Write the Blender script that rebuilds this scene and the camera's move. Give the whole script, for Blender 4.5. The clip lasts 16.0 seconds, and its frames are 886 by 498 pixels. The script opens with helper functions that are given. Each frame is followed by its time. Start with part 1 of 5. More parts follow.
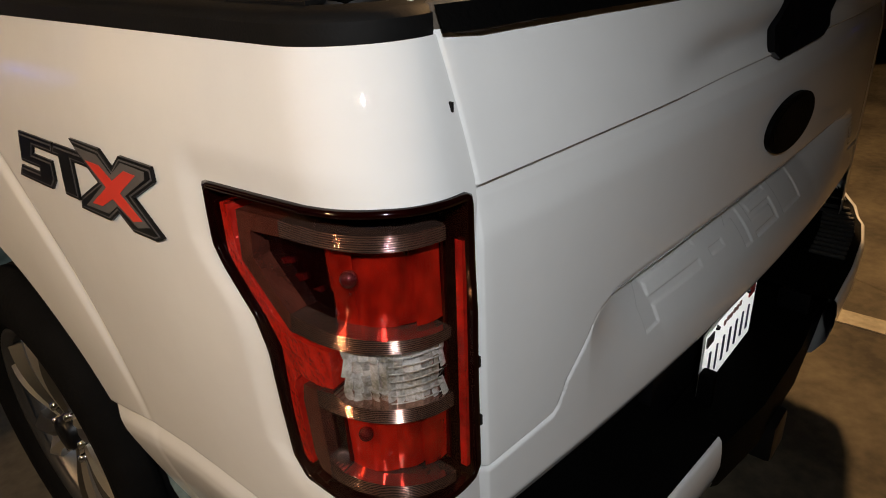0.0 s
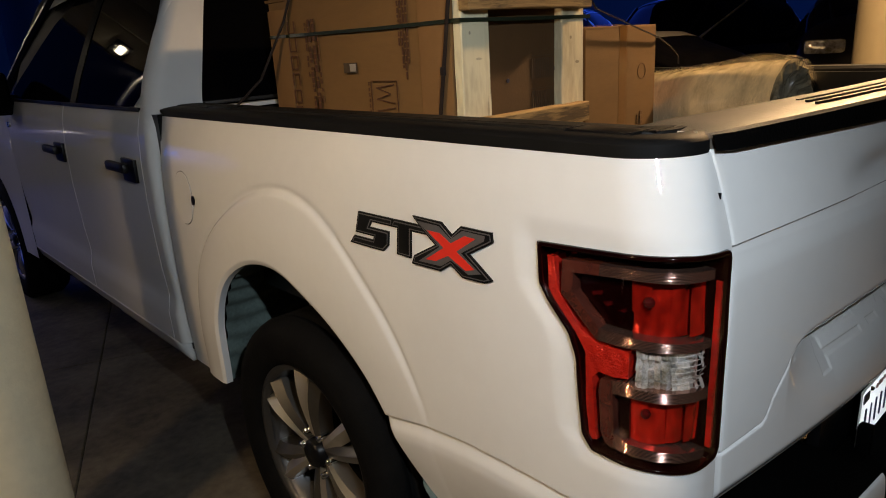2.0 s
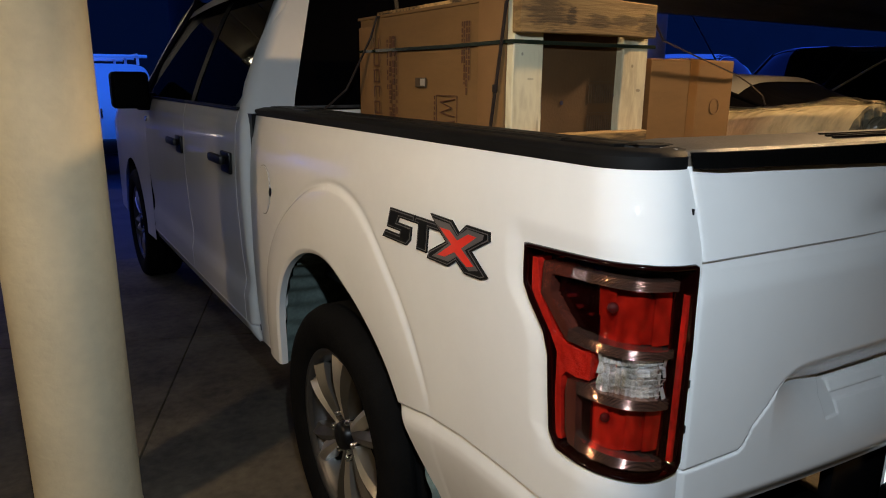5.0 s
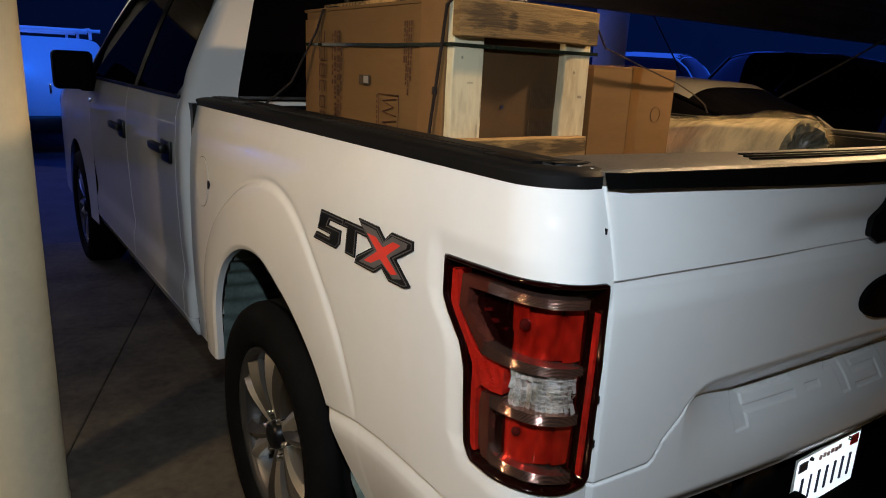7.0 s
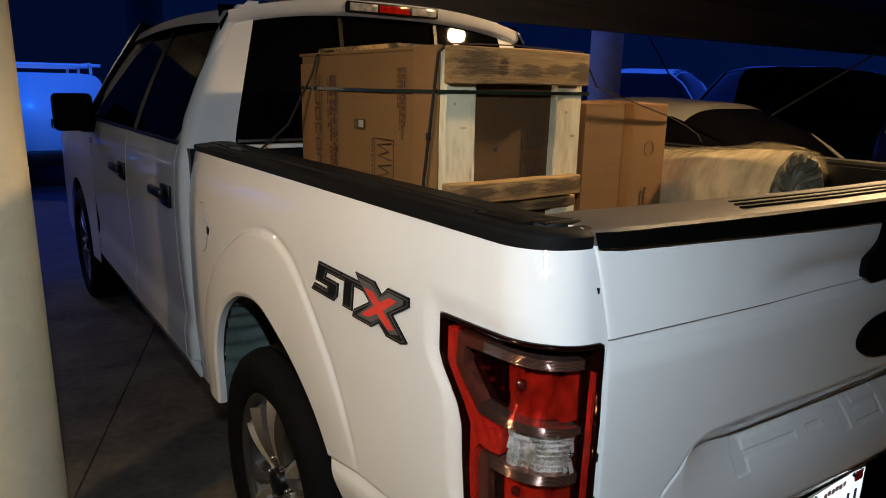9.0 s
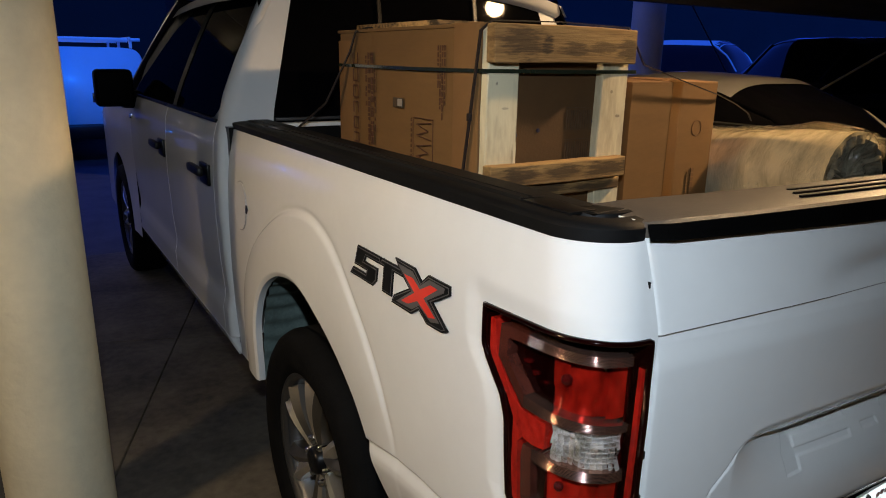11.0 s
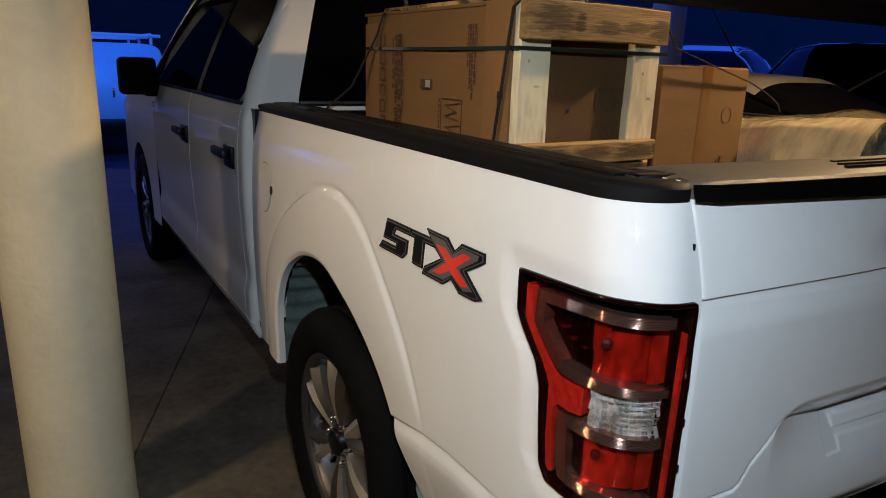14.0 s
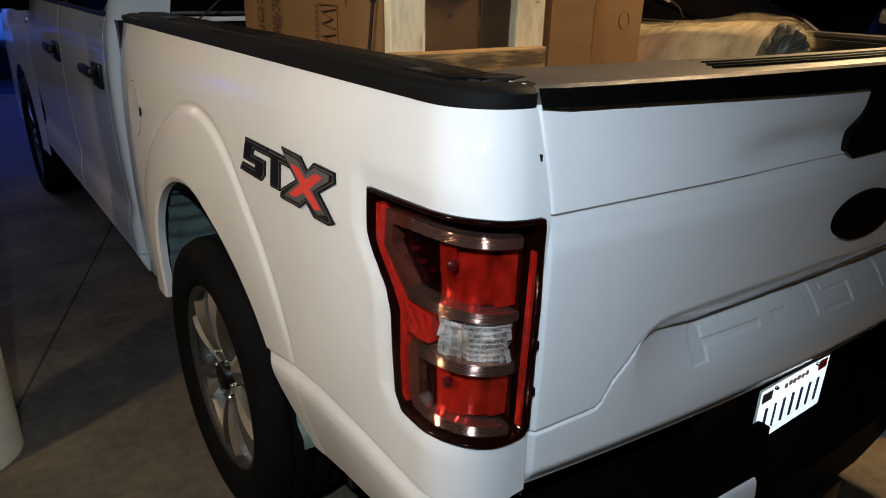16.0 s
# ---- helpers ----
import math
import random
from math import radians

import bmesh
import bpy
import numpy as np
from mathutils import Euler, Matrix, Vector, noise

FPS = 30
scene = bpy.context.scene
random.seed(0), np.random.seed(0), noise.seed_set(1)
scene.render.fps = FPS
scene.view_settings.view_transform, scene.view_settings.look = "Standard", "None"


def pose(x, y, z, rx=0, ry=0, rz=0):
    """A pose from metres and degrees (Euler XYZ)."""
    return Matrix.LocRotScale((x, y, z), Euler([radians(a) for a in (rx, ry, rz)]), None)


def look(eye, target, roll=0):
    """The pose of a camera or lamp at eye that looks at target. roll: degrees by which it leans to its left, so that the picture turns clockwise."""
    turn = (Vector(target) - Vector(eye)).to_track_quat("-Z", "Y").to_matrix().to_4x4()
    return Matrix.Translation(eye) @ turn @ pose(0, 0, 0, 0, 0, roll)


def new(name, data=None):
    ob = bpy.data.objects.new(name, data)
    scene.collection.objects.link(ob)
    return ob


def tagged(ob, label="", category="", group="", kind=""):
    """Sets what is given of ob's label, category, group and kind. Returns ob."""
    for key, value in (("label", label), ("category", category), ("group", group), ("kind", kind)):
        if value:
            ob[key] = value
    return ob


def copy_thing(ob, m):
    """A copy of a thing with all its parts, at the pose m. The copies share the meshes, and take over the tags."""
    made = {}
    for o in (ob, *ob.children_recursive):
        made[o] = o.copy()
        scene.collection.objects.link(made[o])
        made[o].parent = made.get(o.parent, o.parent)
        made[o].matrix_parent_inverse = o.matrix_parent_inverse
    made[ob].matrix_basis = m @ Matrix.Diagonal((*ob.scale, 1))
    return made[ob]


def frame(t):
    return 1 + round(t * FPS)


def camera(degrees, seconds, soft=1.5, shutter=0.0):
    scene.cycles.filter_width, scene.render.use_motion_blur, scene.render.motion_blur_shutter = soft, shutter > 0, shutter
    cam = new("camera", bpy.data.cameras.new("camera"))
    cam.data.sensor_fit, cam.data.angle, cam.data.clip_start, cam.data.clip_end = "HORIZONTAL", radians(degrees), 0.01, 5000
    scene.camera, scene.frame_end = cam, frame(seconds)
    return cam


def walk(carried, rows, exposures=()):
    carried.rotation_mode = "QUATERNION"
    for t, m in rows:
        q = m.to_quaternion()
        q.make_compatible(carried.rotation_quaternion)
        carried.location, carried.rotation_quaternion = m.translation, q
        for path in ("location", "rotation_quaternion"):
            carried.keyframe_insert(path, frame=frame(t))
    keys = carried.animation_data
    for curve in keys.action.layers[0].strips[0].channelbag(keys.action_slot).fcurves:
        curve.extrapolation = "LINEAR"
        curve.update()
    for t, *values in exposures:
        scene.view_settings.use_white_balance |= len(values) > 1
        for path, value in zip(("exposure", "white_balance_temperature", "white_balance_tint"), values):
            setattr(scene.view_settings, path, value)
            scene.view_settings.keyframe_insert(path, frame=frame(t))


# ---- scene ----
cam = camera(66.2, 16.0, soft=1.0)
PATH = [
    (0, (-1.281, -0.372, 1.42), (0.069, 0.817, 0.546), -3.1),
    (0.5, (-1.4, -0.409, 1.426), (-0.091, 0.902, 0.672), -2.2),
    (1, (-1.549, -0.443, 1.435), (-0.563, 1.079, 0.59), -4.3),
    (1.5, (-1.671, -0.421, 1.473), (-0.54, 1.03, 0.687), -4.8),
    (2, (-1.771, -0.425, 1.503), (-0.492, 1.0, 0.925), -3.4),
    (2.5, (-1.809, -0.468, 1.485), (-0.428, 0.847, 0.882), -3.7),
    (3, (-1.822, -0.584, 1.454), (-0.444, 0.745, 0.876), -0.5),
    (3.5, (-1.81, -0.618, 1.431), (-0.641, 0.919, 0.909), -2.6),
    (3.7, (-1.815, -0.613, 1.433), (-0.67, 0.952, 0.944), -2.7),
    (5.8, (-1.576, -0.647, 1.463), (-0.623, 1.022, 0.909), 1.0),
    (6, (-1.57, -0.639, 1.463), (-0.625, 1.022, 0.872), 1.0),
    (6.5, (-1.6, -0.645, 1.476), (-0.632, 1.004, 0.888), 1.8),
    (7, (-1.601, -0.663, 1.495), (-0.483, 0.914, 0.981), 2.8),
    (7.5, (-1.594, -0.666, 1.505), (-0.448, 0.902, 1.027), 3.0),
    (8, (-1.595, -0.669, 1.517), (-0.452, 0.917, 1.095), 2.9),
    (8.2, (-1.585, -0.672, 1.511), (-0.452, 0.922, 1.091), 2.7),
    (10.3, (-1.589, -0.634, 1.694), (-0.518, 0.941, 1.083), -1.4),
    (10.5, (-1.581, -0.63, 1.695), (-0.533, 0.955, 1.07), -1.3),
    (11, (-1.581, -0.625, 1.585), (-0.556, 1.005, 1.045), 1.0),
    (11.5, (-1.581, -0.6, 1.507), (-0.6, 1.017, 0.857), 4.7),
    (12, (-1.632, -0.595, 1.499), (-0.776, 1.104, 0.881), 4.3),
    (12.5, (-1.644, -0.606, 1.501), (-0.812, 1.102, 0.874), 2.7),
    (13, (-1.656, -0.609, 1.502), (-0.806, 1.101, 0.907), 4.1),
    (13.5, (-1.633, -0.619, 1.51), (-0.686, 1.061, 0.979), 1.6),
    (14, (-1.618, -0.607, 1.512), (-0.62, 1.044, 0.985), 1.8),
    (14.5, (-1.602, -0.612, 1.508), (-0.447, 0.919, 0.942), 2.0),
    (15, (-1.581, -0.608, 1.499), (-0.421, 0.894, 0.87), 1.2),
    (15.5, (-1.542, -0.608, 1.496), (-0.405, 0.902, 0.843), 1.6),
    (16, (-1.44, -0.612, 1.483), (-0.331, 0.879, 0.744), 1.5),
]
walk(cam, [(t, look(eye, target, roll)) for t, eye, target, roll in PATH],
     [(0, -0.22, 7500, 16), (0.5, -0.14, 7500, 16), (1, 0, 7100, 14), (2, -0.18, 6800, 12), (2.5, -0.27, 6600, 10), (3, -0.27, 6500, 10),
      (3.5, -0.15, 6500, 10), (6, -0.05, 6500, 10), (10.5, -0.07, 6500, 10), (11.5, -0.08, 6300, 10), (13.5, -0.11, 6350, 10), (14.5, -0.03, 6350, 10), (16, 0.03, 6150, 9)])

# ---- world and lamps ----
world = bpy.data.worlds.new("dusk_sky")
scene.world = world
world.use_nodes = True
wn = world.node_tree.nodes
wn["Background"].inputs[0].default_value = (0.012, 0.045, 0.42, 1)
wn["Background"].inputs[1].default_value = 1.8


WARM = (1.0, 0.70, 0.40)
data = bpy.data.lights.new("carport_lamp_light", "SPOT")
data.energy, data.color, data.shadow_soft_size, data.spot_size, data.spot_blend = 176, WARM, 0.11, radians(84), 1.0
new("carport_lamp_light", data).matrix_basis = look((-3.35, 0.84, 2.70), (-1.0, 0.42, 0.6))
data = bpy.data.lights.new("carport_lamp_light", "SPOT")
data.energy, data.color, data.shadow_soft_size, data.spot_size, data.spot_blend = 345, (1.0, 0.64, 0.32), 0.07, radians(158), 0.35
new("carport_lamp_light", data).matrix_basis = pose(1.75, 0.35, 2.70)
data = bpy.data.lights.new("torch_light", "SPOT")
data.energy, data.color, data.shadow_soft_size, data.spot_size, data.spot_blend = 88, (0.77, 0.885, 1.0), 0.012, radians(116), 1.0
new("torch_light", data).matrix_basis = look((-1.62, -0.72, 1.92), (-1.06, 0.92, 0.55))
moon = bpy.data.lights.new("dusk_light", "SUN")
moon.energy, moon.color, moon.angle = 2.2, (0.010, 0.17, 1.0), radians(6)
new("dusk_light", moon).matrix_basis = pose(0, -20, 20, 60, 0, -6)


# ---- materials ----
def mat(name, colour, rough=0.5, metal=0.0, vary=0.12, scale=8.0, bump=0.0, bump_scale=60.0, second=None, coat=0.0, stretch=(1, 1, 1), rand=0.0, spec=0.5, lo=0.45, hi=1.0):
    """A procedural surface: base colour varied at two scales, with fine relief."""
    m = bpy.data.materials.new(name)
    m.use_nodes = True
    n, l = m.node_tree.nodes, m.node_tree.links
    b = n["Principled BSDF"]
    b.inputs["Roughness"].default_value, b.inputs["Metallic"].default_value = rough, metal
    b.inputs["Coat Weight"].default_value = coat
    b.inputs["Specular IOR Level"].default_value = spec
    b.inputs["Coat Roughness"].default_value = 0.025
    tc, mp = n.new("ShaderNodeTexCoord"), n.new("ShaderNodeMapping")
    mp.inputs["Scale"].default_value = stretch
    l.new(tc.outputs["Object"], mp.inputs[0])
    big, fine, ramp = n.new("ShaderNodeTexNoise"), n.new("ShaderNodeTexNoise"), n.new("ShaderNodeMix")
    big.inputs["Scale"].default_value, fine.inputs["Scale"].default_value = scale, scale * 9
    big.inputs["Detail"].default_value = fine.inputs["Detail"].default_value = 5
    for t in (big, fine):
        l.new(mp.outputs[0], t.inputs["Vector"])
    add = n.new("ShaderNodeMath")
    add.operation = "MULTIPLY_ADD"
    l.new(fine.outputs[0], add.inputs[0])
    add.inputs[1].default_value = 0.45
    l.new(big.outputs[0], add.inputs[2])
    mr = n.new("ShaderNodeMapRange")
    mr.inputs["From Min"].default_value, mr.inputs["From Max"].default_value = lo, hi
    l.new(add.outputs[0], mr.inputs[0])
    ramp.data_type = "RGBA"
    other = second or tuple(c * (1 - 2 * vary) for c in colour)
    ramp.inputs[6].default_value, ramp.inputs[7].default_value = (*colour, 1), (*other, 1)
    l.new(mr.outputs[0], ramp.inputs[0])
    out = ramp.outputs[2]
    if rand:
        oi, hs = n.new("ShaderNodeObjectInfo"), n.new("ShaderNodeHueSaturation")
        mr2 = n.new("ShaderNodeMapRange")
        mr2.inputs["To Min"].default_value, mr2.inputs["To Max"].default_value = 1 - rand, 1 + rand
        l.new(oi.outputs["Random"], mr2.inputs[0])
        l.new(mr2.outputs[0], hs.inputs["Value"])
        l.new(out, hs.inputs["Color"])
        out = hs.outputs[0]
    l.new(out, b.inputs["Base Color"])
    if bump:
        bt, bp = n.new("ShaderNodeTexNoise"), n.new("ShaderNodeBump")
        bt.inputs["Scale"].default_value, bt.inputs["Detail"].default_value = bump_scale, 6
        l.new(mp.outputs[0], bt.inputs["Vector"])
        l.new(bt.outputs[0], bp.inputs["Height"])
        bp.inputs["Strength"].default_value, bp.inputs["Distance"].default_value = bump, 0.004
        l.new(bp.outputs[0], b.inputs["Normal"])
    return m


def glass(name, colour, rough=0.02, alpha=1.0):
    m = bpy.data.materials.new(name)
    m.use_nodes = True
    b = m.node_tree.nodes["Principled BSDF"]
    b.inputs["Base Color"].default_value = (*colour, 1)
    b.inputs["Roughness"].default_value = rough
    b.inputs["Transmission Weight"].default_value = alpha
    b.inputs["IOR"].default_value = 1.45
    return m


PAINT = mat("white_paint", (0.74, 0.75, 0.74), 0.60, 0, 0.03, 3, 0.0, coat=1.0, spec=0.05)
BLACK = mat("black_plastic", (0.006, 0.006, 0.006), 0.42, 0, 0.2, 12, 0.06, 400, spec=0.25)
TRIM = mat("satin_black", (0.004, 0.004, 0.0045), 0.35, 0, 0.1, 8, spec=0.2)
DARKGLASS = mat("dark_glass", (0.002, 0.002, 0.0025), 0.03, 0, 0.0, 5, spec=0.22)
RAILBLK = mat("rail_plastic", (0.006, 0.006, 0.006), 0.55, 0, 0.2, 12, 0.10, 300, spec=0.16)
SIDEGLASS = mat("tinted_side_glass", (0.002, 0.002, 0.0025), 0.03, 0, 0.0, 5, spec=0.05)
RUBBER = mat("tyre_rubber", (0.006, 0.006, 0.006), 0.8, 0, 0.2, 14, 0.4, 90, spec=0.05)
ALLOY = mat("machined_alloy", (0.90, 0.85, 0.76), 0.40, 1.0, 0.05, 20)
ALLOY_DARK = mat("grey_alloy", (0.10, 0.10, 0.10), 0.4, 0.8, 0.1, 14)
ALLOY_MID = mat("satin_alloy", (0.24, 0.23, 0.21), 0.42, 1.0, 0.08, 18)
CHROME = mat("chrome", (0.75, 0.75, 0.75), 0.08, 1.0, 0.02, 8)
CONCRETE = mat("concrete", (0.138, 0.116, 0.078), 0.85, 0, 0.28, 2.6, 0.6, 60, second=(0.038, 0.032, 0.023), lo=0.5, hi=0.92)
ASPHALT = mat("asphalt", (0.072, 0.072, 0.074), 0.9, 0, 0.2, 3, 0.5, 140)
STUCCO = mat("painted_column", (0.72, 0.65, 0.46), 0.7, 0, 0.10, 3.0, 0.55, 42)
TANCOL = mat("tan_column", (0.30, 0.25, 0.16), 0.7, 0, 0.08, 2.5, 0.25, 50)
FASCIA = mat("fascia_board", (0.42, 0.37, 0.30), 0.8, 0, 0.2, 2, 0.2, 40, stretch=(0.2, 1, 3))
CEIL = mat("ceiling_board", (0.42, 0.39, 0.33), 0.9, 0, 0.15, 2, 0.2, 40)
CARD = mat("cardboard", (0.215, 0.113, 0.034), 0.8, 0, 0.10, 3, 0.2, 120, stretch=(1, 1, 4))
LUMBER = mat("rough_lumber", (0.62, 0.38, 0.14), 0.8, 0, 0.22, 7, 0.4, 70, stretch=(0.42, 1, 1.6), second=(0.06, 0.038, 0.016), lo=0.60, hi=0.84)
LUMBER_TOP = mat("stained_lumber", (0.46, 0.29, 0.105), 0.8, 0, 0.22, 6, 0.4, 70, stretch=(0.22, 1, 3.4), second=(0.17, 0.095, 0.034), lo=0.5, hi=0.92)


def stained(m, spots, dark, grain):
    """Adds dark knots and stains, each (x, z, half length, half height, strength), to a wooden face."""
    n, l = m.node_tree.nodes, m.node_tree.links
    b = n["Principled BSDF"]
    tc, sep, nz = n.new("ShaderNodeTexCoord"), n.new("ShaderNodeSeparateXYZ"), n.new("ShaderNodeTexNoise")
    nz.inputs["Scale"].default_value, nz.inputs["Detail"].default_value, nz.inputs["Roughness"].default_value = 26.0, 8, 0.7
    mp = n.new("ShaderNodeMapping")
    mp.inputs["Scale"].default_value = grain
    l.new(tc.outputs["Object"], sep.inputs[0])
    l.new(tc.outputs["Object"], mp.inputs[0])
    l.new(mp.outputs[0], nz.inputs["Vector"])

    def calc(op, p, q):
        k = n.new("ShaderNodeMath")
        k.operation = op
        for i, v in enumerate((p, q)):
            if isinstance(v, (int, float)):
                k.inputs[i].default_value = v
            else:
                l.new(v, k.inputs[i])
        return k.outputs[0]
    total = 0.0
    for x, z, w, h, power in spots:
        u = calc("DIVIDE", calc("SUBTRACT", sep.outputs["X"], x), w)
        v = calc("DIVIDE", calc("SUBTRACT", sep.outputs["Z"], z), h)
        r = calc("ADD", calc("MULTIPLY", u, u), calc("MULTIPLY", v, v))
        r = calc("ADD", r, calc("MULTIPLY", calc("SUBTRACT", nz.outputs[0], 0.5), 5.5))
        total = calc("MAXIMUM", total, calc("MULTIPLY", calc("MINIMUM", calc("MAXIMUM", calc("SUBTRACT", 1.3, r), 0.0), 1.0), power))
    mix = n.new("ShaderNodeMix")
    mix.data_type = "RGBA"
    base = b.inputs["Base Color"].links[0].from_socket
    l.new(base, mix.inputs[6])
    mix.inputs[7].default_value = (*dark, 1)
    l.new(total, mix.inputs[0])
    l.new(mix.outputs[2], b.inputs["Base Color"])
    return m


stained(LUMBER_TOP, [(-0.45, 1.628, 0.075, 0.042, 0.75), (-0.375, 1.622, 0.022, 0.026, 0.92), (-0.47, 1.61, 0.03, 0.02, 0.8), (-0.28, 1.615, 0.06, 0.018, 0.7), (-0.17, 1.62, 0.07, 0.016, 0.65), (-0.075, 1.618, 0.06, 0.030, 0.8),
                     (-0.44, 1.285, 0.07, 0.024, 0.8), (-0.29, 1.288, 0.08, 0.020, 0.75), (-0.13, 1.283, 0.09, 0.022, 0.75), (-0.03, 1.29, 0.05, 0.02, 0.7), (-0.36, 1.235, 0.12, 0.016, 0.8), (-0.10, 1.232, 0.14, 0.014, 0.8)], (0.030, 0.017, 0.008), (0.55, 1, 4.5))
LUMBER_V = mat("pale_lumber", (0.80, 0.72, 0.48), 0.8, 0, 0.12, 7, 0.4, 70, stretch=(1, 1, 0.25), second=(0.52, 0.43, 0.25), lo=0.66, hi=0.95)
stained(LUMBER_V, [(-0.505, 1.525, 0.004, 0.005, 0.6), (-0.475, 1.46, 0.012, 0.003, 0.4), (-0.446, 1.33, 0.004, 0.03, 0.45), (-0.436, 1.40, 0.003, 0.04, 0.6), (-0.09, 1.50, 0.005, 0.005, 0.6), (-0.06, 1.43, 0.009, 0.004, 0.6), (-0.075, 1.08, 0.008, 0.008, 0.7)], (0.16, 0.11, 0.06), (1.0, 1, 0.8))
# the mottled reds of these two lenses paint in bright and dark reflections
RED_LENS = mat("red_lens", (0.70, 0.016, 0.010), 0.10, 0, 0.25, 26, 0.5, 40, coat=1.0, stretch=(1, 1, 0.55), second=(0.07, 0.0, 0.0))
BRAKE = mat("brake_lens_red", (0.92, 0.030, 0.014), 0.14, 0.55, 0.25, 7, 0.7, 32, stretch=(1, 1, 0.5), second=(0.13, 0.002, 0.001), lo=0.58, hi=0.94, coat=0.6)
RED_DARK = mat("dark_red_lens", (0.07, 0.004, 0.004), 0.06, 0, 0.3, 20, coat=1.0)
REFLECTOR = mat("red_reflector", (0.86, 0.034, 0.018), 0.18, 0.35, 0.3, 70, 0.9, 210, coat=0.6, second=(0.42, 0.010, 0.006))
EDGE_RED = mat("deep_red_reflector", (0.70, 0.018, 0.012), 0.2, 0, 0.35, 60, 0.6, 200, coat=1.0)
CLEAR = mat("clear_lens", (0.95, 0.95, 0.92), 0.08, 0.55, 0.4, 30, 0.3, 45, second=(0.36, 0.34, 0.27), lo=0.58, hi=0.92)
SMOKE_RED = mat("smoky_red_band", (0.15, 0.040, 0.026), 0.22, 0.3, 0.3, 30, 0.2, 60, coat=1.0)
BADGE_RED = mat("badge_red", (0.75, 0.035, 0.02), 0.3, 0, 0.05, 20, coat=0.5)
BADGE_GREY = mat("badge_grey", (0.16, 0.15, 0.15), 0.35, 0.4, 0.1, 20, coat=0.5)
PLATE = mat("plate_white", (0.92, 0.91, 0.86), 0.35, 0, 0.02, 10)
SHEETING = mat("reflective_sheeting", (0.95, 0.94, 0.88), 0.42, 0.75, 0.02, 10)
INK = mat("plate_ink", (0.02, 0.02, 0.05), 0.5, 0, 0.05, 10)
WRAP = mat("stretch_film", (0.90, 0.79, 0.56), 0.20, 0, 0.22, 9, 0.95, 20, coat=1.0, stretch=(1, 3, 1), lo=0.6)
STRAP = mat("dark_strap", (0.014, 0.006, 0.005), 0.7, 0, 0.2, 40, 0.5, 300)
BAND = mat("green_band", (0.026, 0.034, 0.020), 0.16, 0, 0.1, 20, coat=0.5)
LINER = mat("wheel_liner", (0.16, 0.22, 0.20), 0.75, 0, 0.3, 9, 0.5, 40)
PRINT = mat("brown_print", (0.12, 0.045, 0.018), 0.8, 0, 0.2, 30)


STRIPE = mat("stripe_paint", (0.50, 0.46, 0.36), 0.8, 0, 0.3, 5, 0.3, 60)
RED_BLACK = mat("deep_red_black", (0.007, 0.0005, 0.0005), 0.08, 0, 0.3, 20, coat=0.3, spec=0.3)
# tread ribs, a lighter grey than the step pad
RIBGREY = mat("grey_rib", (0.035, 0.034, 0.032), 0.6, 0, 0.2, 14, 0.2, 200)
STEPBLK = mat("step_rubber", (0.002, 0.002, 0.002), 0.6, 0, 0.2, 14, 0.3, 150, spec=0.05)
SEAM = mat("dark_seam", (0.03, 0.03, 0.03), 0.7, 0, 0.1, 10)
# black moulding with the lamp's warm sheen put into its colour
CAP_LIT = mat("lamplit_cap", (0.10, 0.083, 0.066), 0.42, 0, 0.15, 10, 0.3, 260)
PLATE_RED = mat("plate_script", (0.45, 0.25, 0.20), 0.5, 0, 0.1, 10)
# cardboard with the shade between the posts put into its colour
SHADED_CARD = mat("shaded_card", (0.098, 0.048, 0.013), 0.85, 0, 0.12, 3, 0.2, 120)
CARD2 = mat("cardboard_lighter", (0.245, 0.125, 0.040), 0.8, 0, 0.10, 3, 0.2, 120)
PALECARD = mat("pale_card", (0.40, 0.35, 0.29), 0.8, 0, 0.1, 10)
PRINT2 = mat("faint_print", (0.175, 0.086, 0.027), 0.8, 0, 0.2, 30)
PRINT3 = mat("fainter_print", (0.105, 0.058, 0.026), 0.85, 0, 0.2, 30)
HOLE_SHADE = mat("hole_shade", (0.10, 0.065, 0.035), 0.85, 0, 0.3, 25, 0.3, 80)
TAPE = mat("clear_tape", (0.225, 0.110, 0.032), 0.3, 0, 0.08, 10, 0.2, 30, coat=0.5)
TUBRED = mat("red_plastic", (0.16, 0.025, 0.012), 0.4, 0, 0.15, 10)
WRAP_END = mat("film_end", (0.58, 0.53, 0.38), 0.16, 0, 0.35, 14, 0.5, 40, coat=1.0)
BAGMAT = mat("plastic_film", (0.60, 0.56, 0.48), 0.3, 0, 0.15, 12, 0.4, 40)
GREYCAR = mat("grey_car_paint", (0.25, 0.24, 0.225), 0.3, 0.3, 0.05, 5, coat=0.6)
BLACKCAR = mat("black_car_paint", (0.008, 0.008, 0.009), 0.2, 0, 0.05, 5, coat=0.5)
REDCAR = mat("dark_red_car_paint", (0.009, 0.003, 0.0025), 0.3, 0, 0.05, 5, coat=0.6)
PALECAR = mat("pale_car_paint", (0.55, 0.56, 0.58), 0.3, 0, 0.03, 5, coat=0.6)
BLUECAR = mat("dark_blue_car_paint", (0.028, 0.034, 0.055), 0.3, 0.2, 0.05, 5, coat=0.6)
VANWHITE = mat("van_white", (0.70, 0.71, 0.72), 0.4, 0, 0.04, 4, coat=0.3)
# the night's darkness is put into these near-black wall colours
FAR_NIGHT = mat("night_dark_wall", (0.0022, 0.0022, 0.0024), 0.9, 0, 0.2, 0.6, 0.2, 10)
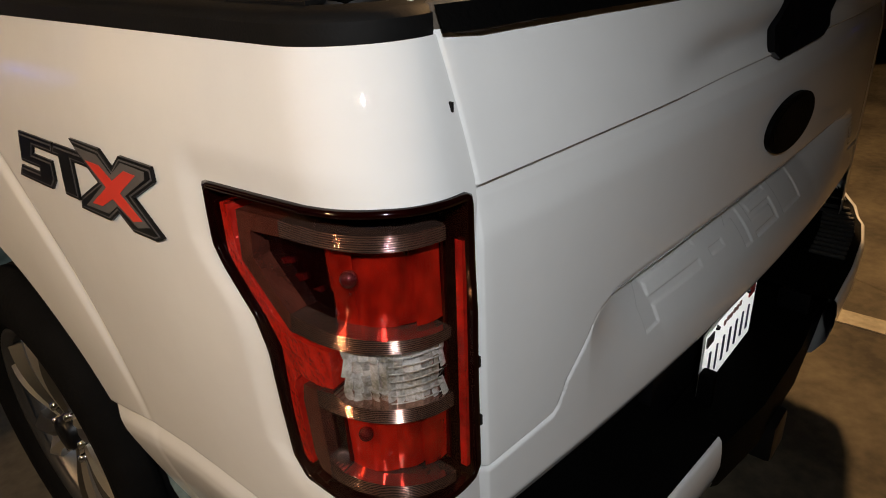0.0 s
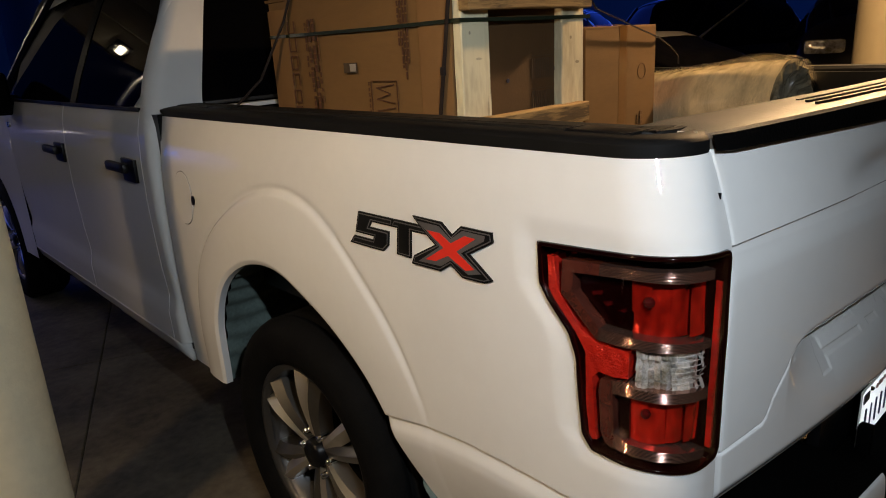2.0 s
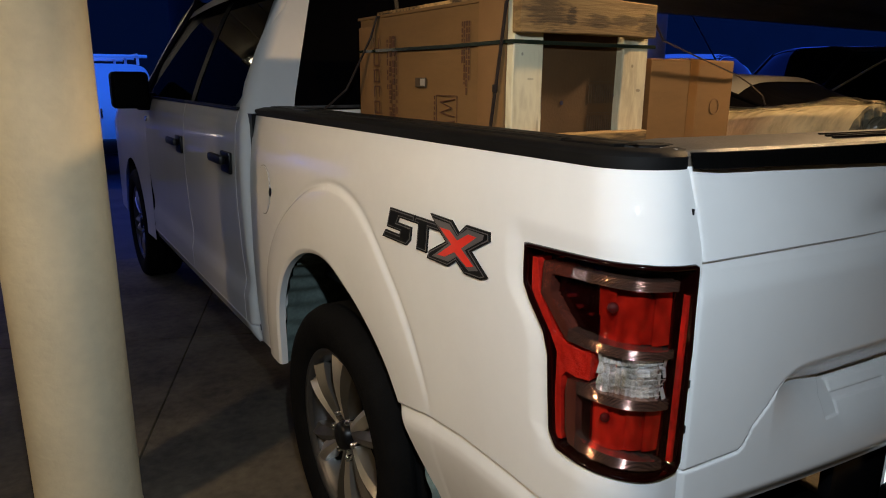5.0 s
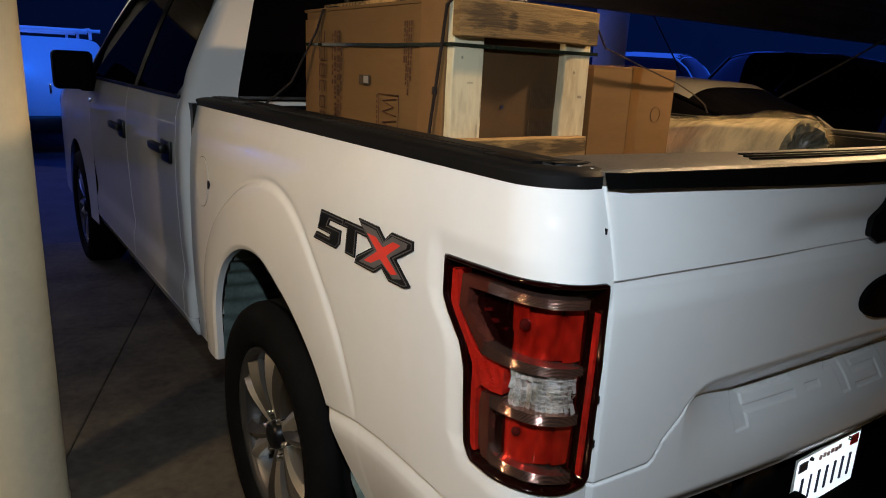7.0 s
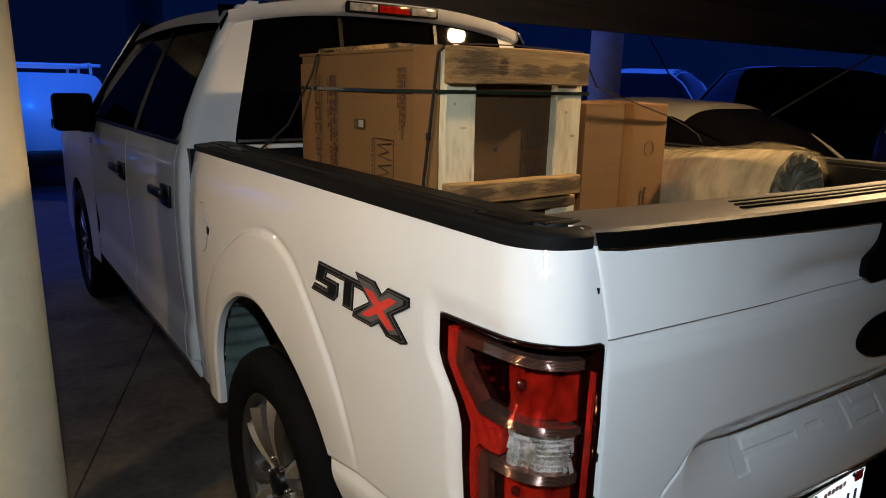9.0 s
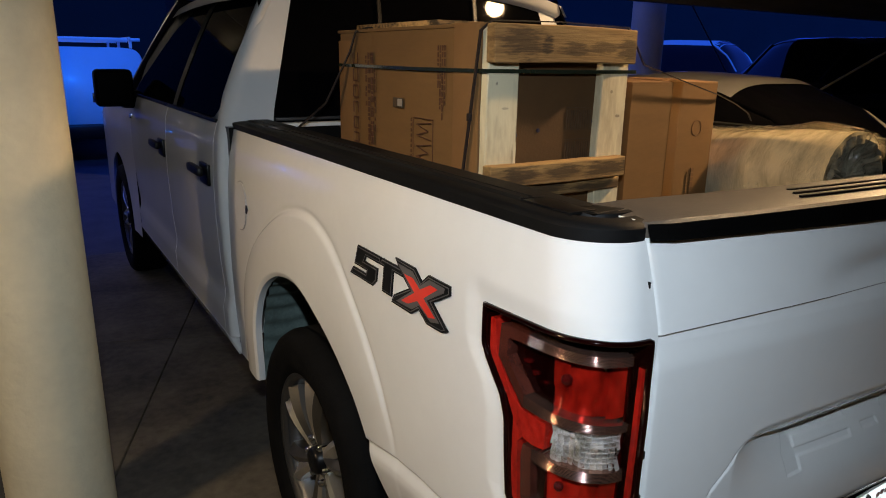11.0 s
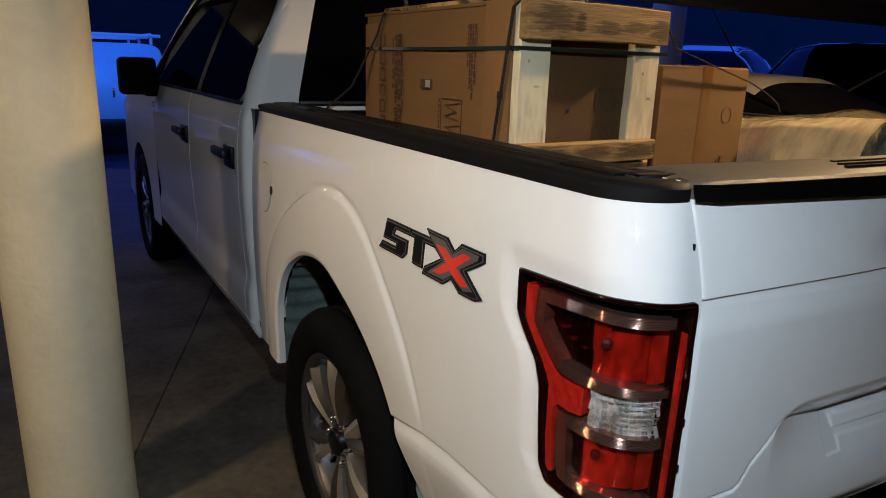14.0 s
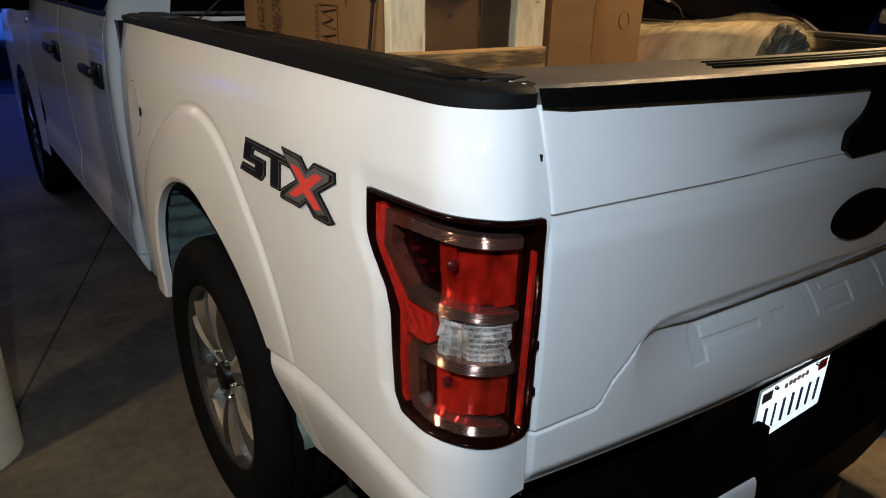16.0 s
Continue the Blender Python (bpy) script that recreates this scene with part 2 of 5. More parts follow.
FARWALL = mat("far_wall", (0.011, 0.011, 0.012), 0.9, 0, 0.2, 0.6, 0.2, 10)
GLOW = bpy.data.materials.new("lamp_glow")
GLOW.use_nodes = True
GLOW.node_tree.nodes["Principled BSDF"].inputs["Emission Color"].default_value = (1.0, 0.80, 0.50, 1)
GLOW.node_tree.nodes["Principled BSDF"].inputs["Emission Strength"].default_value = 30


SMALL_GLOW = bpy.data.materials.new("small_lamp_glow")
SMALL_GLOW.use_nodes = True
SMALL_GLOW.node_tree.nodes["Principled BSDF"].inputs["Emission Color"].default_value = (1.0, 0.86, 0.60, 1)
SMALL_GLOW.node_tree.nodes["Principled BSDF"].inputs["Emission Strength"].default_value = 30
BARE_GLOW = bpy.data.materials.new("bare_lamp_glow")
BARE_GLOW.use_nodes = True
BARE_GLOW.node_tree.nodes["Principled BSDF"].inputs["Emission Color"].default_value = (1.0, 0.90, 0.72, 1)
BARE_GLOW.node_tree.nodes["Principled BSDF"].inputs["Emission Strength"].default_value = 220
STREET_GLOW = bpy.data.materials.new("street_lamp_glow")
STREET_GLOW.use_nodes = True
STREET_GLOW.node_tree.nodes["Principled BSDF"].inputs["Emission Color"].default_value = (1.0, 0.86, 0.66, 1)
STREET_GLOW.node_tree.nodes["Principled BSDF"].inputs["Emission Strength"].default_value = 600.0


def ribbed(name, colour, rough, metal, per_metre, deep, coat=0.0):
    """A surface moulded in fine level ribs."""
    m = mat(name, colour, rough, metal, 0.15, 30, coat=coat)
    n, l = m.node_tree.nodes, m.node_tree.links
    tc, w, bp = n.new("ShaderNodeTexCoord"), n.new("ShaderNodeTexWave"), n.new("ShaderNodeBump")
    w.bands_direction = "Z"
    w.inputs["Scale"].default_value = per_metre / 3.1416
    l.new(tc.outputs["Object"], w.inputs["Vector"])
    l.new(w.outputs["Color"], bp.inputs["Height"])
    bp.inputs["Strength"].default_value, bp.inputs["Distance"].default_value = 1.0, deep
    l.new(bp.outputs[0], n["Principled BSDF"].inputs["Normal"])
    return m


def cover_glass(name, tint, rough=0.06, base=0.045):
    """A thin clear cover: lets light through and mirrors by its gloss."""
    m = bpy.data.materials.new(name)
    m.use_nodes = True
    n, l = m.node_tree.nodes, m.node_tree.links
    n.remove(n["Principled BSDF"])
    tr, gl, fr, mx = n.new("ShaderNodeBsdfTransparent"), n.new("ShaderNodeBsdfGlossy"), n.new("ShaderNodeLayerWeight"), n.new("ShaderNodeMixShader")
    po, ma = n.new("ShaderNodeMath"), n.new("ShaderNodeMath")
    tr.inputs["Color"].default_value = (*tint, 1)
    gl.inputs["Roughness"].default_value = rough
    fr.inputs["Blend"].default_value = 0.5
    po.operation, ma.operation = "POWER", "MULTIPLY_ADD"
    po.inputs[1].default_value, ma.inputs[1].default_value, ma.inputs[2].default_value = 5.0, 0.9, base
    l.new(fr.outputs["Facing"], po.inputs[0])
    l.new(po.outputs[0], ma.inputs[0])
    l.new(ma.outputs[0], mx.inputs[0])
    l.new(tr.outputs[0], mx.inputs[1])
    l.new(gl.outputs[0], mx.inputs[2])
    l.new(mx.outputs[0], n["Material Output"].inputs["Surface"])
    return m


PINK = ribbed("smoky_ribbed_chrome", (0.50, 0.30, 0.24), 0.13, 0.92, 420, 0.0007)
COVER = cover_glass("clear_cover", (0.97, 0.95, 0.95))
FILM = cover_glass("clear_film", (0.97, 0.96, 0.92), 0.13, 0.11)


# ---- mesh helpers ----
def part(name, bm, material, parent=None, label="", smooth=False):
    """Links a bmesh as one mesh object under a thing or a part."""
    me = bpy.data.meshes.new(name)
    bmesh.ops.recalc_face_normals(bm, faces=bm.faces) if not smooth == "keep" else None
    bm.to_mesh(me)
    bm.free()
    me.materials.append(material)
    if smooth is not None:
        for p in me.polygons:
            p.use_smooth = True
    if smooth is False:
        me.set_sharp_from_angle(angle=radians(32))
    ob = new(name, me)
    if parent is not None:
        ob.parent = parent
    if label:
        ob["label"] = label
    return ob


def thing(name, label, category, at=(0, 0, 0), rz=0.0, group=""):
    ob = new(name)
    ob.matrix_basis = pose(*at, 0, 0, rz)
    return tagged(ob, label, category, group)


def box(c, size, bevel=0.0, bm=None, rot=None, seg=2):
    bm = bm or bmesh.new()
    made = bmesh.ops.create_cube(bm, size=1.0)["verts"]
    bmesh.ops.scale(bm, vec=size, verts=made)
    if bevel:
        edges = {e for v in made for e in v.link_edges}
        made = [v for v in bmesh.ops.bevel(bm, geom=list(edges) + made, offset=bevel, segments=seg, affect="EDGES", profile=0.6)["verts"]]
    if rot:
        bmesh.ops.rotate(bm, cent=(0, 0, 0), matrix=Euler([radians(a) for a in rot]).to_matrix(), verts=made)
    bmesh.ops.translate(bm, vec=c, verts=made)
    return bm


def sheet(fn, us, vs, bm=None, closed=False):
    """A surface from fn(u, v)."""
    bm = bm or bmesh.new()
    rows = [[bm.verts.new(fn(u, v)) for v in vs] for u in us]
    if closed:
        rows.append(rows[0])
    for a, b in zip(rows, rows[1:]):
        for i in range(len(vs) - 1):
            try:
                bm.faces.new((a[i], b[i], b[i + 1], a[i + 1]))
            except ValueError:
                pass
    return bm


def lin(a, b, n):
    return [a + (b - a) * i / (n - 1) for i in range(n)]


def lathe(profile, axis="x", n=64, bm=None):
    """Turns (radius, along) pairs round an axis through the origin."""
    def at(u, k):
        r, a = profile[k]
        c, s = r * math.cos(u), r * math.sin(u)
        return (a, c, s) if axis == "x" else (c, a, s) if axis == "y" else (c, s, a)
    return sheet(at, [2 * math.pi * i / n for i in range(n)], range(len(profile)), bm, closed=True)


def rod(points, radius, n=8, bm=None):
    """A round bar along points."""
    bm = bm or bmesh.new()
    pts = [Vector(p) for p in points]
    rings = []
    for i, p in enumerate(pts):
        d = (pts[min(i + 1, len(pts) - 1)] - pts[max(i - 1, 0)]).normalized()
        u = d.orthogonal().normalized()
        if rings and abs(d.dot(u_last)) < 0.95:
            u = (u_last - d * u_last.dot(d)).normalized()
        u_last, w = u, d.cross(u)
        rings.append([bm.verts.new(p + radius * (u * math.cos(a) + w * math.sin(a))) for a in [2 * math.pi * k / n for k in range(n)]])
    for a, b in zip(rings, rings[1:]):
        for k in range(n):
            bm.faces.new((a[k], a[(k + 1) % n], b[(k + 1) % n], b[k]))
    bm.faces.new(rings[0][::-1])
    bm.faces.new(rings[-1])
    return bm


def belt(points, width, thick, across, bm=None):
    """A flat strap along points; across is the direction of its width."""
    bm = bm or bmesh.new()
    pts, a = [Vector(p) for p in points], Vector(across).normalized()
    rings = []
    for i, p in enumerate(pts):
        d = (pts[min(i + 1, len(pts) - 1)] - pts[max(i - 1, 0)]).normalized()
        nrm = d.cross(a).normalized()
        rings.append([bm.verts.new(p + a * sx * width / 2 + nrm * sy * thick / 2) for sx, sy in ((-1, -1), (1, -1), (1, 1), (-1, 1))])
    for q, r in zip(rings, rings[1:]):
        for k in range(4):
            bm.faces.new((q[k], q[(k + 1) % 4], r[(k + 1) % 4], r[k]))
    bm.faces.new(rings[0][::-1])
    bm.faces.new(rings[-1])
    return bm


def prism(poly, depth, put, bm=None):
    """An outline (a, b) raised from depth 0 to depth; put(a, b, d) gives the place."""
    bm = bm or bmesh.new()
    lo, hi = [bm.verts.new(put(a, b, 0)) for a, b in poly], [bm.verts.new(put(a, b, depth)) for a, b in poly]
    bm.faces.new(hi)
    bm.faces.new(lo[::-1])
    for i in range(len(poly)):
        j = (i + 1) % len(poly)
        bm.faces.new((lo[i], lo[j], hi[j], hi[i]))
    return bm


# ---- setting ----
def plane(name, x0, x1, y0, y1, z, material, nx=2, ny=2):
    ob = part(name, sheet(lambda u, v: (u, v, z), lin(x0, x1, nx), lin(y0, y1, ny)), material)
    return tagged(ob, kind="structure")


SLAB_Y = 5.36
tagged(plane("ground", -400, 400, -400, 400, -0.06, ASPHALT), "dark asphalt lot reaching to the horizon", "ground")


def turned(a, b):
    """A place on the floor in the joints' own directions."""
    return Vector((-1.59 + 0.9345 * a + 0.356 * b, 1.55 - 0.356 * a + 0.9345 * b, 0))


slab = tagged(new("pavement"), "stained grey concrete carport floor with saw-cut joints", "pavement", kind="structure")
for i in range(-3, 4):
    for j in range(-3, 3):
        a0, a1 = i * 3.6 + 0.002, (i + 1) * 3.6 - 0.002
        b0, b1 = (j * 3.6 + 1.84 + 0.002), ((j + 1) * 3.6 + 1.84 - 0.002)
        bm = box(((a0 + a1) / 2, (b0 + b1) / 2, -0.05), (a1 - a0, b1 - b0, 0.10), 0.005, seg=1)
        for v in bm.verts:
            p = turned(v.co.x, v.co.y)
            v.co = (p.x, p.y, v.co.z)
        cut = bmesh.ops.bisect_plane(bm, geom=bm.verts[:] + bm.edges[:] + bm.faces[:], plane_co=(0, SLAB_Y, 0), plane_no=(0, 1, 0), clear_outer=True)
        bmesh.ops.holes_fill(bm, edges=[q for q in bm.edges if q.is_boundary], sides=20)
        if bm.faces:
            part("slab_panel", bm, CONCRETE, slab)
        else:
            bm.free()
stripe = tagged(part("parking_stripe", box((1.32, 1.2, 0.002), (0.10, 5.2, 0.004)), STRIPE), "worn cream parking stripe on the concrete", "parking stripe", kind="structure")
tagged(part("ceiling", box((0, -0.75, 3.12), (34, 13.0, 0.2)), CEIL), "dim carport ceiling", "ceiling", kind="structure")
tagged(part("wall_rear", box((0, -7.1, 1.5), (34, 0.2, 3.0)), CEIL), "plain carport back wall", "wall", kind="structure")
for sx in (-1, 1):
    tagged(part("wall_side", box((sx * 16.9, -0.7, 1.5), (0.2, 12.6, 3.0)), CEIL), "plain carport end wall", "wall", kind="structure")
fascia = tagged(new("carport_fascia"), "dark boarded fascia along the carport edge", "fascia", kind="structure")
for k in range(3):
    part("fascia_board", box((0, 5.72 - 0.012 * k, 2.44 + 0.26 * k), (34, 0.10, 0.256), 0.006), FASCIA, fascia)


def column(x, y, r, label, paint=None):
    c = thing("column", label, "column", (x, y, 0), group="carport columns")
    prof = [(0.0, 0.0), (r + 0.003, 0.0), (r + 0.003, 0.012), (r, 0.02)]
    for z in (0.31, 0.58, 0.86, 1.02, 1.31, 1.47, 1.79, 2.12, 2.44):
        prof += [(r, z - 0.014), (r, z - 0.003), (r + 0.0003, z), (r, z + 0.003), (r, z + 0.014)]
    prof += [(r, 3.02), (0.0, 3.02)]
    bm = lathe(prof, "z", 56)
    for v in bm.verts:
        # the wraps of the sheathing wander a little
        v.co.z += 0.010 * math.sin(2.2 * math.atan2(v.co.y, v.co.x) + v.co.z * 9) if 0.03 < v.co.z < 3.0 else 0
    part("shaft", bm, paint or STUCCO, c, smooth=True)
    return c


column(-1.600, 1.735, 0.160, "cream painted round column on the concrete floor")
column(6.35, 6.55, 0.235, "round column at the carport edge in blue dusk light")
column(3.25, 0.95, 0.165, "tan round column lit by a warm lamp", TANCOL)


def carport_lamp(x, y):
    t = thing("carport_lamp", "round ceiling lamp with a warm glowing glass bowl", "ceiling lamp", (x, y, 2.80), group="carport lamps")
    part("base", lathe([(0.0, 0.22), (0.13, 0.22), (0.13, 0.19), (0.11, 0.17), (0.0, 0.17)], "z", 32), TRIM, t, smooth=True)
    part("bowl", lathe([(0.10, 0.17), (0.115, 0.10), (0.09, 0.03), (0.05, 0.0), (0.0, -0.005)], "z", 32), GLOW, t, "glowing frosted bowl", smooth=True)


carport_lamp(-3.35, 0.84)
carport_lamp(1.75, 0.35)


def fascia_lamp(x, size, glow):
    t = thing("fascia_lamp", "small square warm lamp on the fascia's inner side", "lamp", (x, 5.66, 2.37), group="fascia lamps")
    part("back_plate", box((0, -0.012, 0), (0.16, 0.024, 0.16), 0.006), TRIM, t)
    part("glass", box((0, -0.055, -0.005), (size, 0.06, size * 1.2), 0.012), glow, t, "glowing frosted lamp glass")


fascia_lamp(-1.56, 0.06, SMALL_GLOW)
fascia_lamp(-3.35, 0.07, BARE_GLOW)

# ---- pickup truck ----
truck = thing("pickup_truck", "white crew-cab pickup truck with a loaded open bed", "pickup truck")
Y0, RC = 0.008, 0.105
HUBY, HUBZ, TYRE_R = 1.105, 0.405, 0.405


WALL_Z, WALL_W = [0.45, 0.62, 0.80, 1.00, 1.12, 1.22, 1.30, 1.345], [0.925, 0.937, 0.942, 0.941, 0.936, 0.9255, 0.909, 0.896]
FINE_Z = [0.40 + 0.005 * k for k in range(200)]
FINE_W = [float(np.mean(np.interp([z + d for d in lin(-0.05, 0.05, 9)], WALL_Z, WALL_W))) for z in FINE_Z]


def halfw(z):
    return float(np.interp(z, FINE_Z, FINE_W))


def ease(x):
    x = min(max(x, 0), 1)
    return x * x * (3 - 2 * x)


def lean(z):
    """How far the rear end leans forward towards its top."""
    return 0.052 * max(0.0, (z - 1.17) / 0.175) ** 1.25


def plan(s, z, d=0.0):
    """The bed side's skin: s runs from the tailgate seam round the corner and forward; d is the height over the skin."""
    w = halfw(z)
    a = (RC - s) / RC
    d0 = lean(z) * ease((0.45 - s) / 0.40)
    if s >= RC:
        x, y, nx, ny = -w, Y0 + s, -1, 0
    elif a <= math.pi / 2:
        x, y, nx, ny = -w + RC - RC * math.cos(a), Y0 + RC - RC * math.sin(a), -math.cos(a), -math.sin(a)
    else:
        x, y, nx, ny = -w + RC + (a - math.pi / 2) * RC, Y0, 0, -1
    return Vector((x + nx * d, y + ny * d + d0, z))


ARCH = [(1.63, 0.44), (1.612, 0.56), (1.59, 0.70), (1.50, 0.838), (1.36, 0.922), (1.24, 0.952), (1.14, 0.948), (1.04, 0.906), (0.925, 0.848), (0.81, 0.764), (0.747, 0.682), (0.695, 0.60), (0.605, 0.46)]
CREST = [(1.78, 0.44), (1.76, 0.66), (1.70, 0.85), (1.58, 0.985), (1.42, 1.085), (1.27, 1.152), (1.10, 1.176), (0.97, 1.145), (0.88, 1.093), (0.775, 1.000), (0.715, 0.942), (0.655, 0.868), (0.610, 0.795), (0.575, 0.725), (0.54, 0.50)]


def rounded(poly, times=3):
    """Cuts the corners of an open outline until it runs smoothly."""
    for _ in range(times):
        cut = [poly[0]]
        for (a, b), (c, d) in zip(poly, poly[1:]):
            cut += [(0.75 * a + 0.25 * c, 0.75 * b + 0.25 * d), (0.25 * a + 0.75 * c, 0.25 * b + 0.75 * d)]
        poly = cut + [poly[-1]]
    return poly


def polar(poly):
    p = sorted((math.atan2(z - 0.45, s - 1.10), math.hypot(z - 0.45, s - 1.10)) for s, z in poly)
    return [q[0] for q in p], [q[1] for q in p]


SMOOTH_ARCH = rounded(ARCH)
ARCH_P, CREST_P = polar(SMOOTH_ARCH), polar(rounded(CREST))


LIGHT_EDGE = ([0.838, 0.862, 0.93, 1.00, 1.038, 1.084, 1.11, 1.178], [0.150, 0.170, 0.178, 0.184, 0.200, 0.244, 0.262, 0.270])


def ledge(s):
    return float(np.interp(s, [-0.2, 0.1, 0.3, 0.45, 0.6, 0.76], [0.712, 0.717, 0.721, 0.719, 0.703, 0.670]))


def swell(s, z):
    """Height of the wheel flare, the lower ledge and the light's recess over the skin."""
    th, rho = math.atan2(z - 0.45, s - 1.10), math.hypot(z - 0.45, s - 1.10)
    r0, r1 = float(np.interp(th, *ARCH_P)), float(np.interp(th, *CREST_P))
    t = (rho - r0) / max(r1 - r0, 0.02)
    q = min(max((1 - t) / 0.60, 0), 1)
    rear = ease((z - 0.64) / 0.30) if s < 1.0 else 1.0
    high = 0.002 + (0.007 + 0.011 * ease((s - 0.85) / 0.5)) * rear
    d = 0.55 * high * (1 - (1 - q) ** 2) + 0.45 * high * ease((r1 - rho) / 0.020)
    d -= 0.0028 * rear * math.exp(-((rho - r1 - 0.003) / 0.008) ** 2)
    d -= 0.007 * max(0.0, 1 - (rho - r0) / 0.016) ** 1.5          # rolled edge of the wheel opening
    if s < 0.9:
        under = ledge(s) - z
        d += 0.003 * min(max(under / 0.06, 0.0), 1.0) - 0.028 * max(0.0, (under - 0.05) / 0.15) ** 1.2 - 0.0070 * min(max(under / 0.0045, 0.0), 1.0) * (1 - ease((under - 0.0045) / 0.035))
        gap = s - float(np.interp(z, *LIGHT_EDGE))
        if -0.3 < gap < 0.07:
            d -= 0.0065 * (1 - ease((gap - 0.012) / 0.045)) * ease((z - 0.80) / 0.05) * ease((1.225 - z) / 0.05) * ease((s + 0.02) / 0.10)
    return d


def resample(poly, n):
    p = [Vector(q) for q in poly]
    cum = [0.0]
    for a, b in zip(p, p[1:]):
        cum.append(cum[-1] + (b - a).length)
    ts = lin(0, cum[-1], n)
    return [Vector((float(np.interp(t, cum, [q[0] for q in p])), float(np.interp(t, cum, [q[1] for q in p])))) for t in ts]


SEAM_S = RC - RC * math.pi / 2 - 0.030
TOPZ = 1.325


HOUSING = [(0.270, 1.178), (0.18, 1.182), (0.087, 1.187), (0.019, 1.188), (-0.078, 1.184), (-0.089, 1.05), (-0.089, 0.848), (-0.078, 0.832), (-0.023, 0.829), (0.037, 0.834), (0.088, 0.836), (0.150, 0.838), (0.170, 0.862), (0.178, 0.93), (0.184, 1.00), (0.200, 1.038), (0.244, 1.084), (0.262, 1.11)]


def inset(poly, by):
    """The outline drawn in by a distance (simple shapes)."""
    n, res = len(poly), []
    area = sum(poly[i][0] * poly[(i + 1) % n][1] - poly[(i + 1) % n][0] * poly[i][1] for i in range(n))
    sg = 1 if area > 0 else -1
    for i in range(n):
        p, q, r = Vector(poly[i - 1]), Vector(poly[i]), Vector(poly[(i + 1) % n])
        a, b = (q - p).normalized(), (r - q).normalized()
        na, nb = Vector((-a.y, a.x)) * sg, Vector((-b.y, b.x)) * sg
        m = (na + nb)
        m = m / max(m.dot(na), 0.35) if m.length > 1e-6 else na
        res.append((q.x + m.x * by, q.y + m.y * by))
    return res


def inside(p, poly):
    hit = False
    for (a, b), (c, d) in zip(poly, poly[1:] + poly[:1]):
        if (b > p[1]) != (d > p[1]) and p[0] < a + (p[1] - b) * (c - a) / (d - b):
            hit = not hit
    return hit


LIGHT_HOLE = inset(HOUSING, 0.006)


def bed_side_mesh():
    cuts = [min(range(len(SMOOTH_ARCH)), key=lambda i: math.dist(SMOOTH_ARCH[i], q)) for q in (ARCH[3], ARCH[8], (0.78, 0.735))]
    inner = resample(SMOOTH_ARCH[:cuts[0] + 1], 34)[:-1] + resample(SMOOTH_ARCH[cuts[0]:cuts[1] + 1], 169)[:-1] + resample(SMOOTH_ARCH[cuts[1]:cuts[2] + 1], 130)[:-1] + resample(SMOOTH_ARCH[cuts[2]:], 80)
    outer = resample([(1.90, 0.44), (1.90, TOPZ)], 34)[:-1] + resample([(1.90, TOPZ), (0.22, TOPZ)], 80)[:-1] + resample([(0.22, TOPZ), (SEAM_S, TOPZ)], 90)[:-1] + resample([(SEAM_S, TOPZ), (SEAM_S, 0.722)], 130)[:-1] + resample([(SEAM_S, 0.722), (0.050, 0.709), (0.100, 0.640), (0.190, 0.562), (0.30, 0.522)], 80)
    bm = bmesh.new()
    vs = lin(0, 1, 210)

    def at(k, v):
        q = inner[int(k)].lerp(outer[int(k)], v)
        return plan(q[0], q[1], swell(q[0], q[1]))
    sheet(at, range(len(inner)), vs, bm)
    # the opening behind the tail light
    bm.verts.ensure_lookup_table()
    lost, n = set(), len(vs)
    for k in range(len(inner)):
        for i, v in enumerate(vs):
            q = inner[k].lerp(outer[k], v)
            if q[0] < 0.28 and 0.82 < q[1] < 1.20 and inside(q, LIGHT_HOLE):
                lost.add(k * n + i)
    bm.verts.index_update()
    bmesh.ops.delete(bm, geom=[f for f in bm.faces if any(v.index in lost for v in f.verts)], context="FACES_ONLY")
    # the lip that turns in round the wheel opening
    lip = [plan(q[0], q[1], swell(q[0], q[1])) for q in inner]
    sheet(lambda k, v: lip[int(k)] + Vector((0.022 * v, 0, 0)), range(len(lip)), (0, 1), bm)
    return bm


part("bed_side", bed_side_mesh(), PAINT, truck, smooth=True)


def patch(poly, d0, d1, step=0.014, bm=None):
    """A plate on the bed side's skin: an outline of (s, z), from d0 to d1 over the skin."""
    out = bmesh.new()
    out.faces.new([out.verts.new((s, z, 0)) for s, z in poly])
    lo, hi = min(p[0] for p in poly), max(p[0] for p in poly)
    k = math.ceil(lo / step)
    while k * step < hi:
        bmesh.ops.bisect_plane(out, geom=out.verts[:] + out.edges[:] + out.faces[:], plane_co=(k * step, 0, 0), plane_no=(1, 0, 0))
        k += 1
    got = bmesh.ops.extrude_face_region(out, geom=out.faces[:])["geom"]
    for v in got:
        if isinstance(v, bmesh.types.BMVert):
            v.co.z = 1
    for v in out.verts:
        s, z = v.co.x, v.co.y
        v.co = plan(s, z, (d1 if v.co.z > 0.5 else d0) + 0.8 * swell(s, z))
    return out


# tail light: dark housing, reflector, bright bands, lens fields
light = new("tail_light")
light.parent = truck
LOOP = [tuple(q) for q in resample(HOUSING + HOUSING[:1], 150)][:-1]


def on_skin(s, z, d):
    return plan(s, z, d + 0.8 * swell(s, z))


def ring_mesh(loop, prof):
    """A frame along a closed outline; prof gives (inward, height) pairs."""
    loops = [inset(loop, by) for by, d in prof]
    return sheet(lambda k, i: on_skin(*loops[int(i)][int(k)], prof[int(i)][1]), range(len(loop)), range(len(prof)), closed=True)


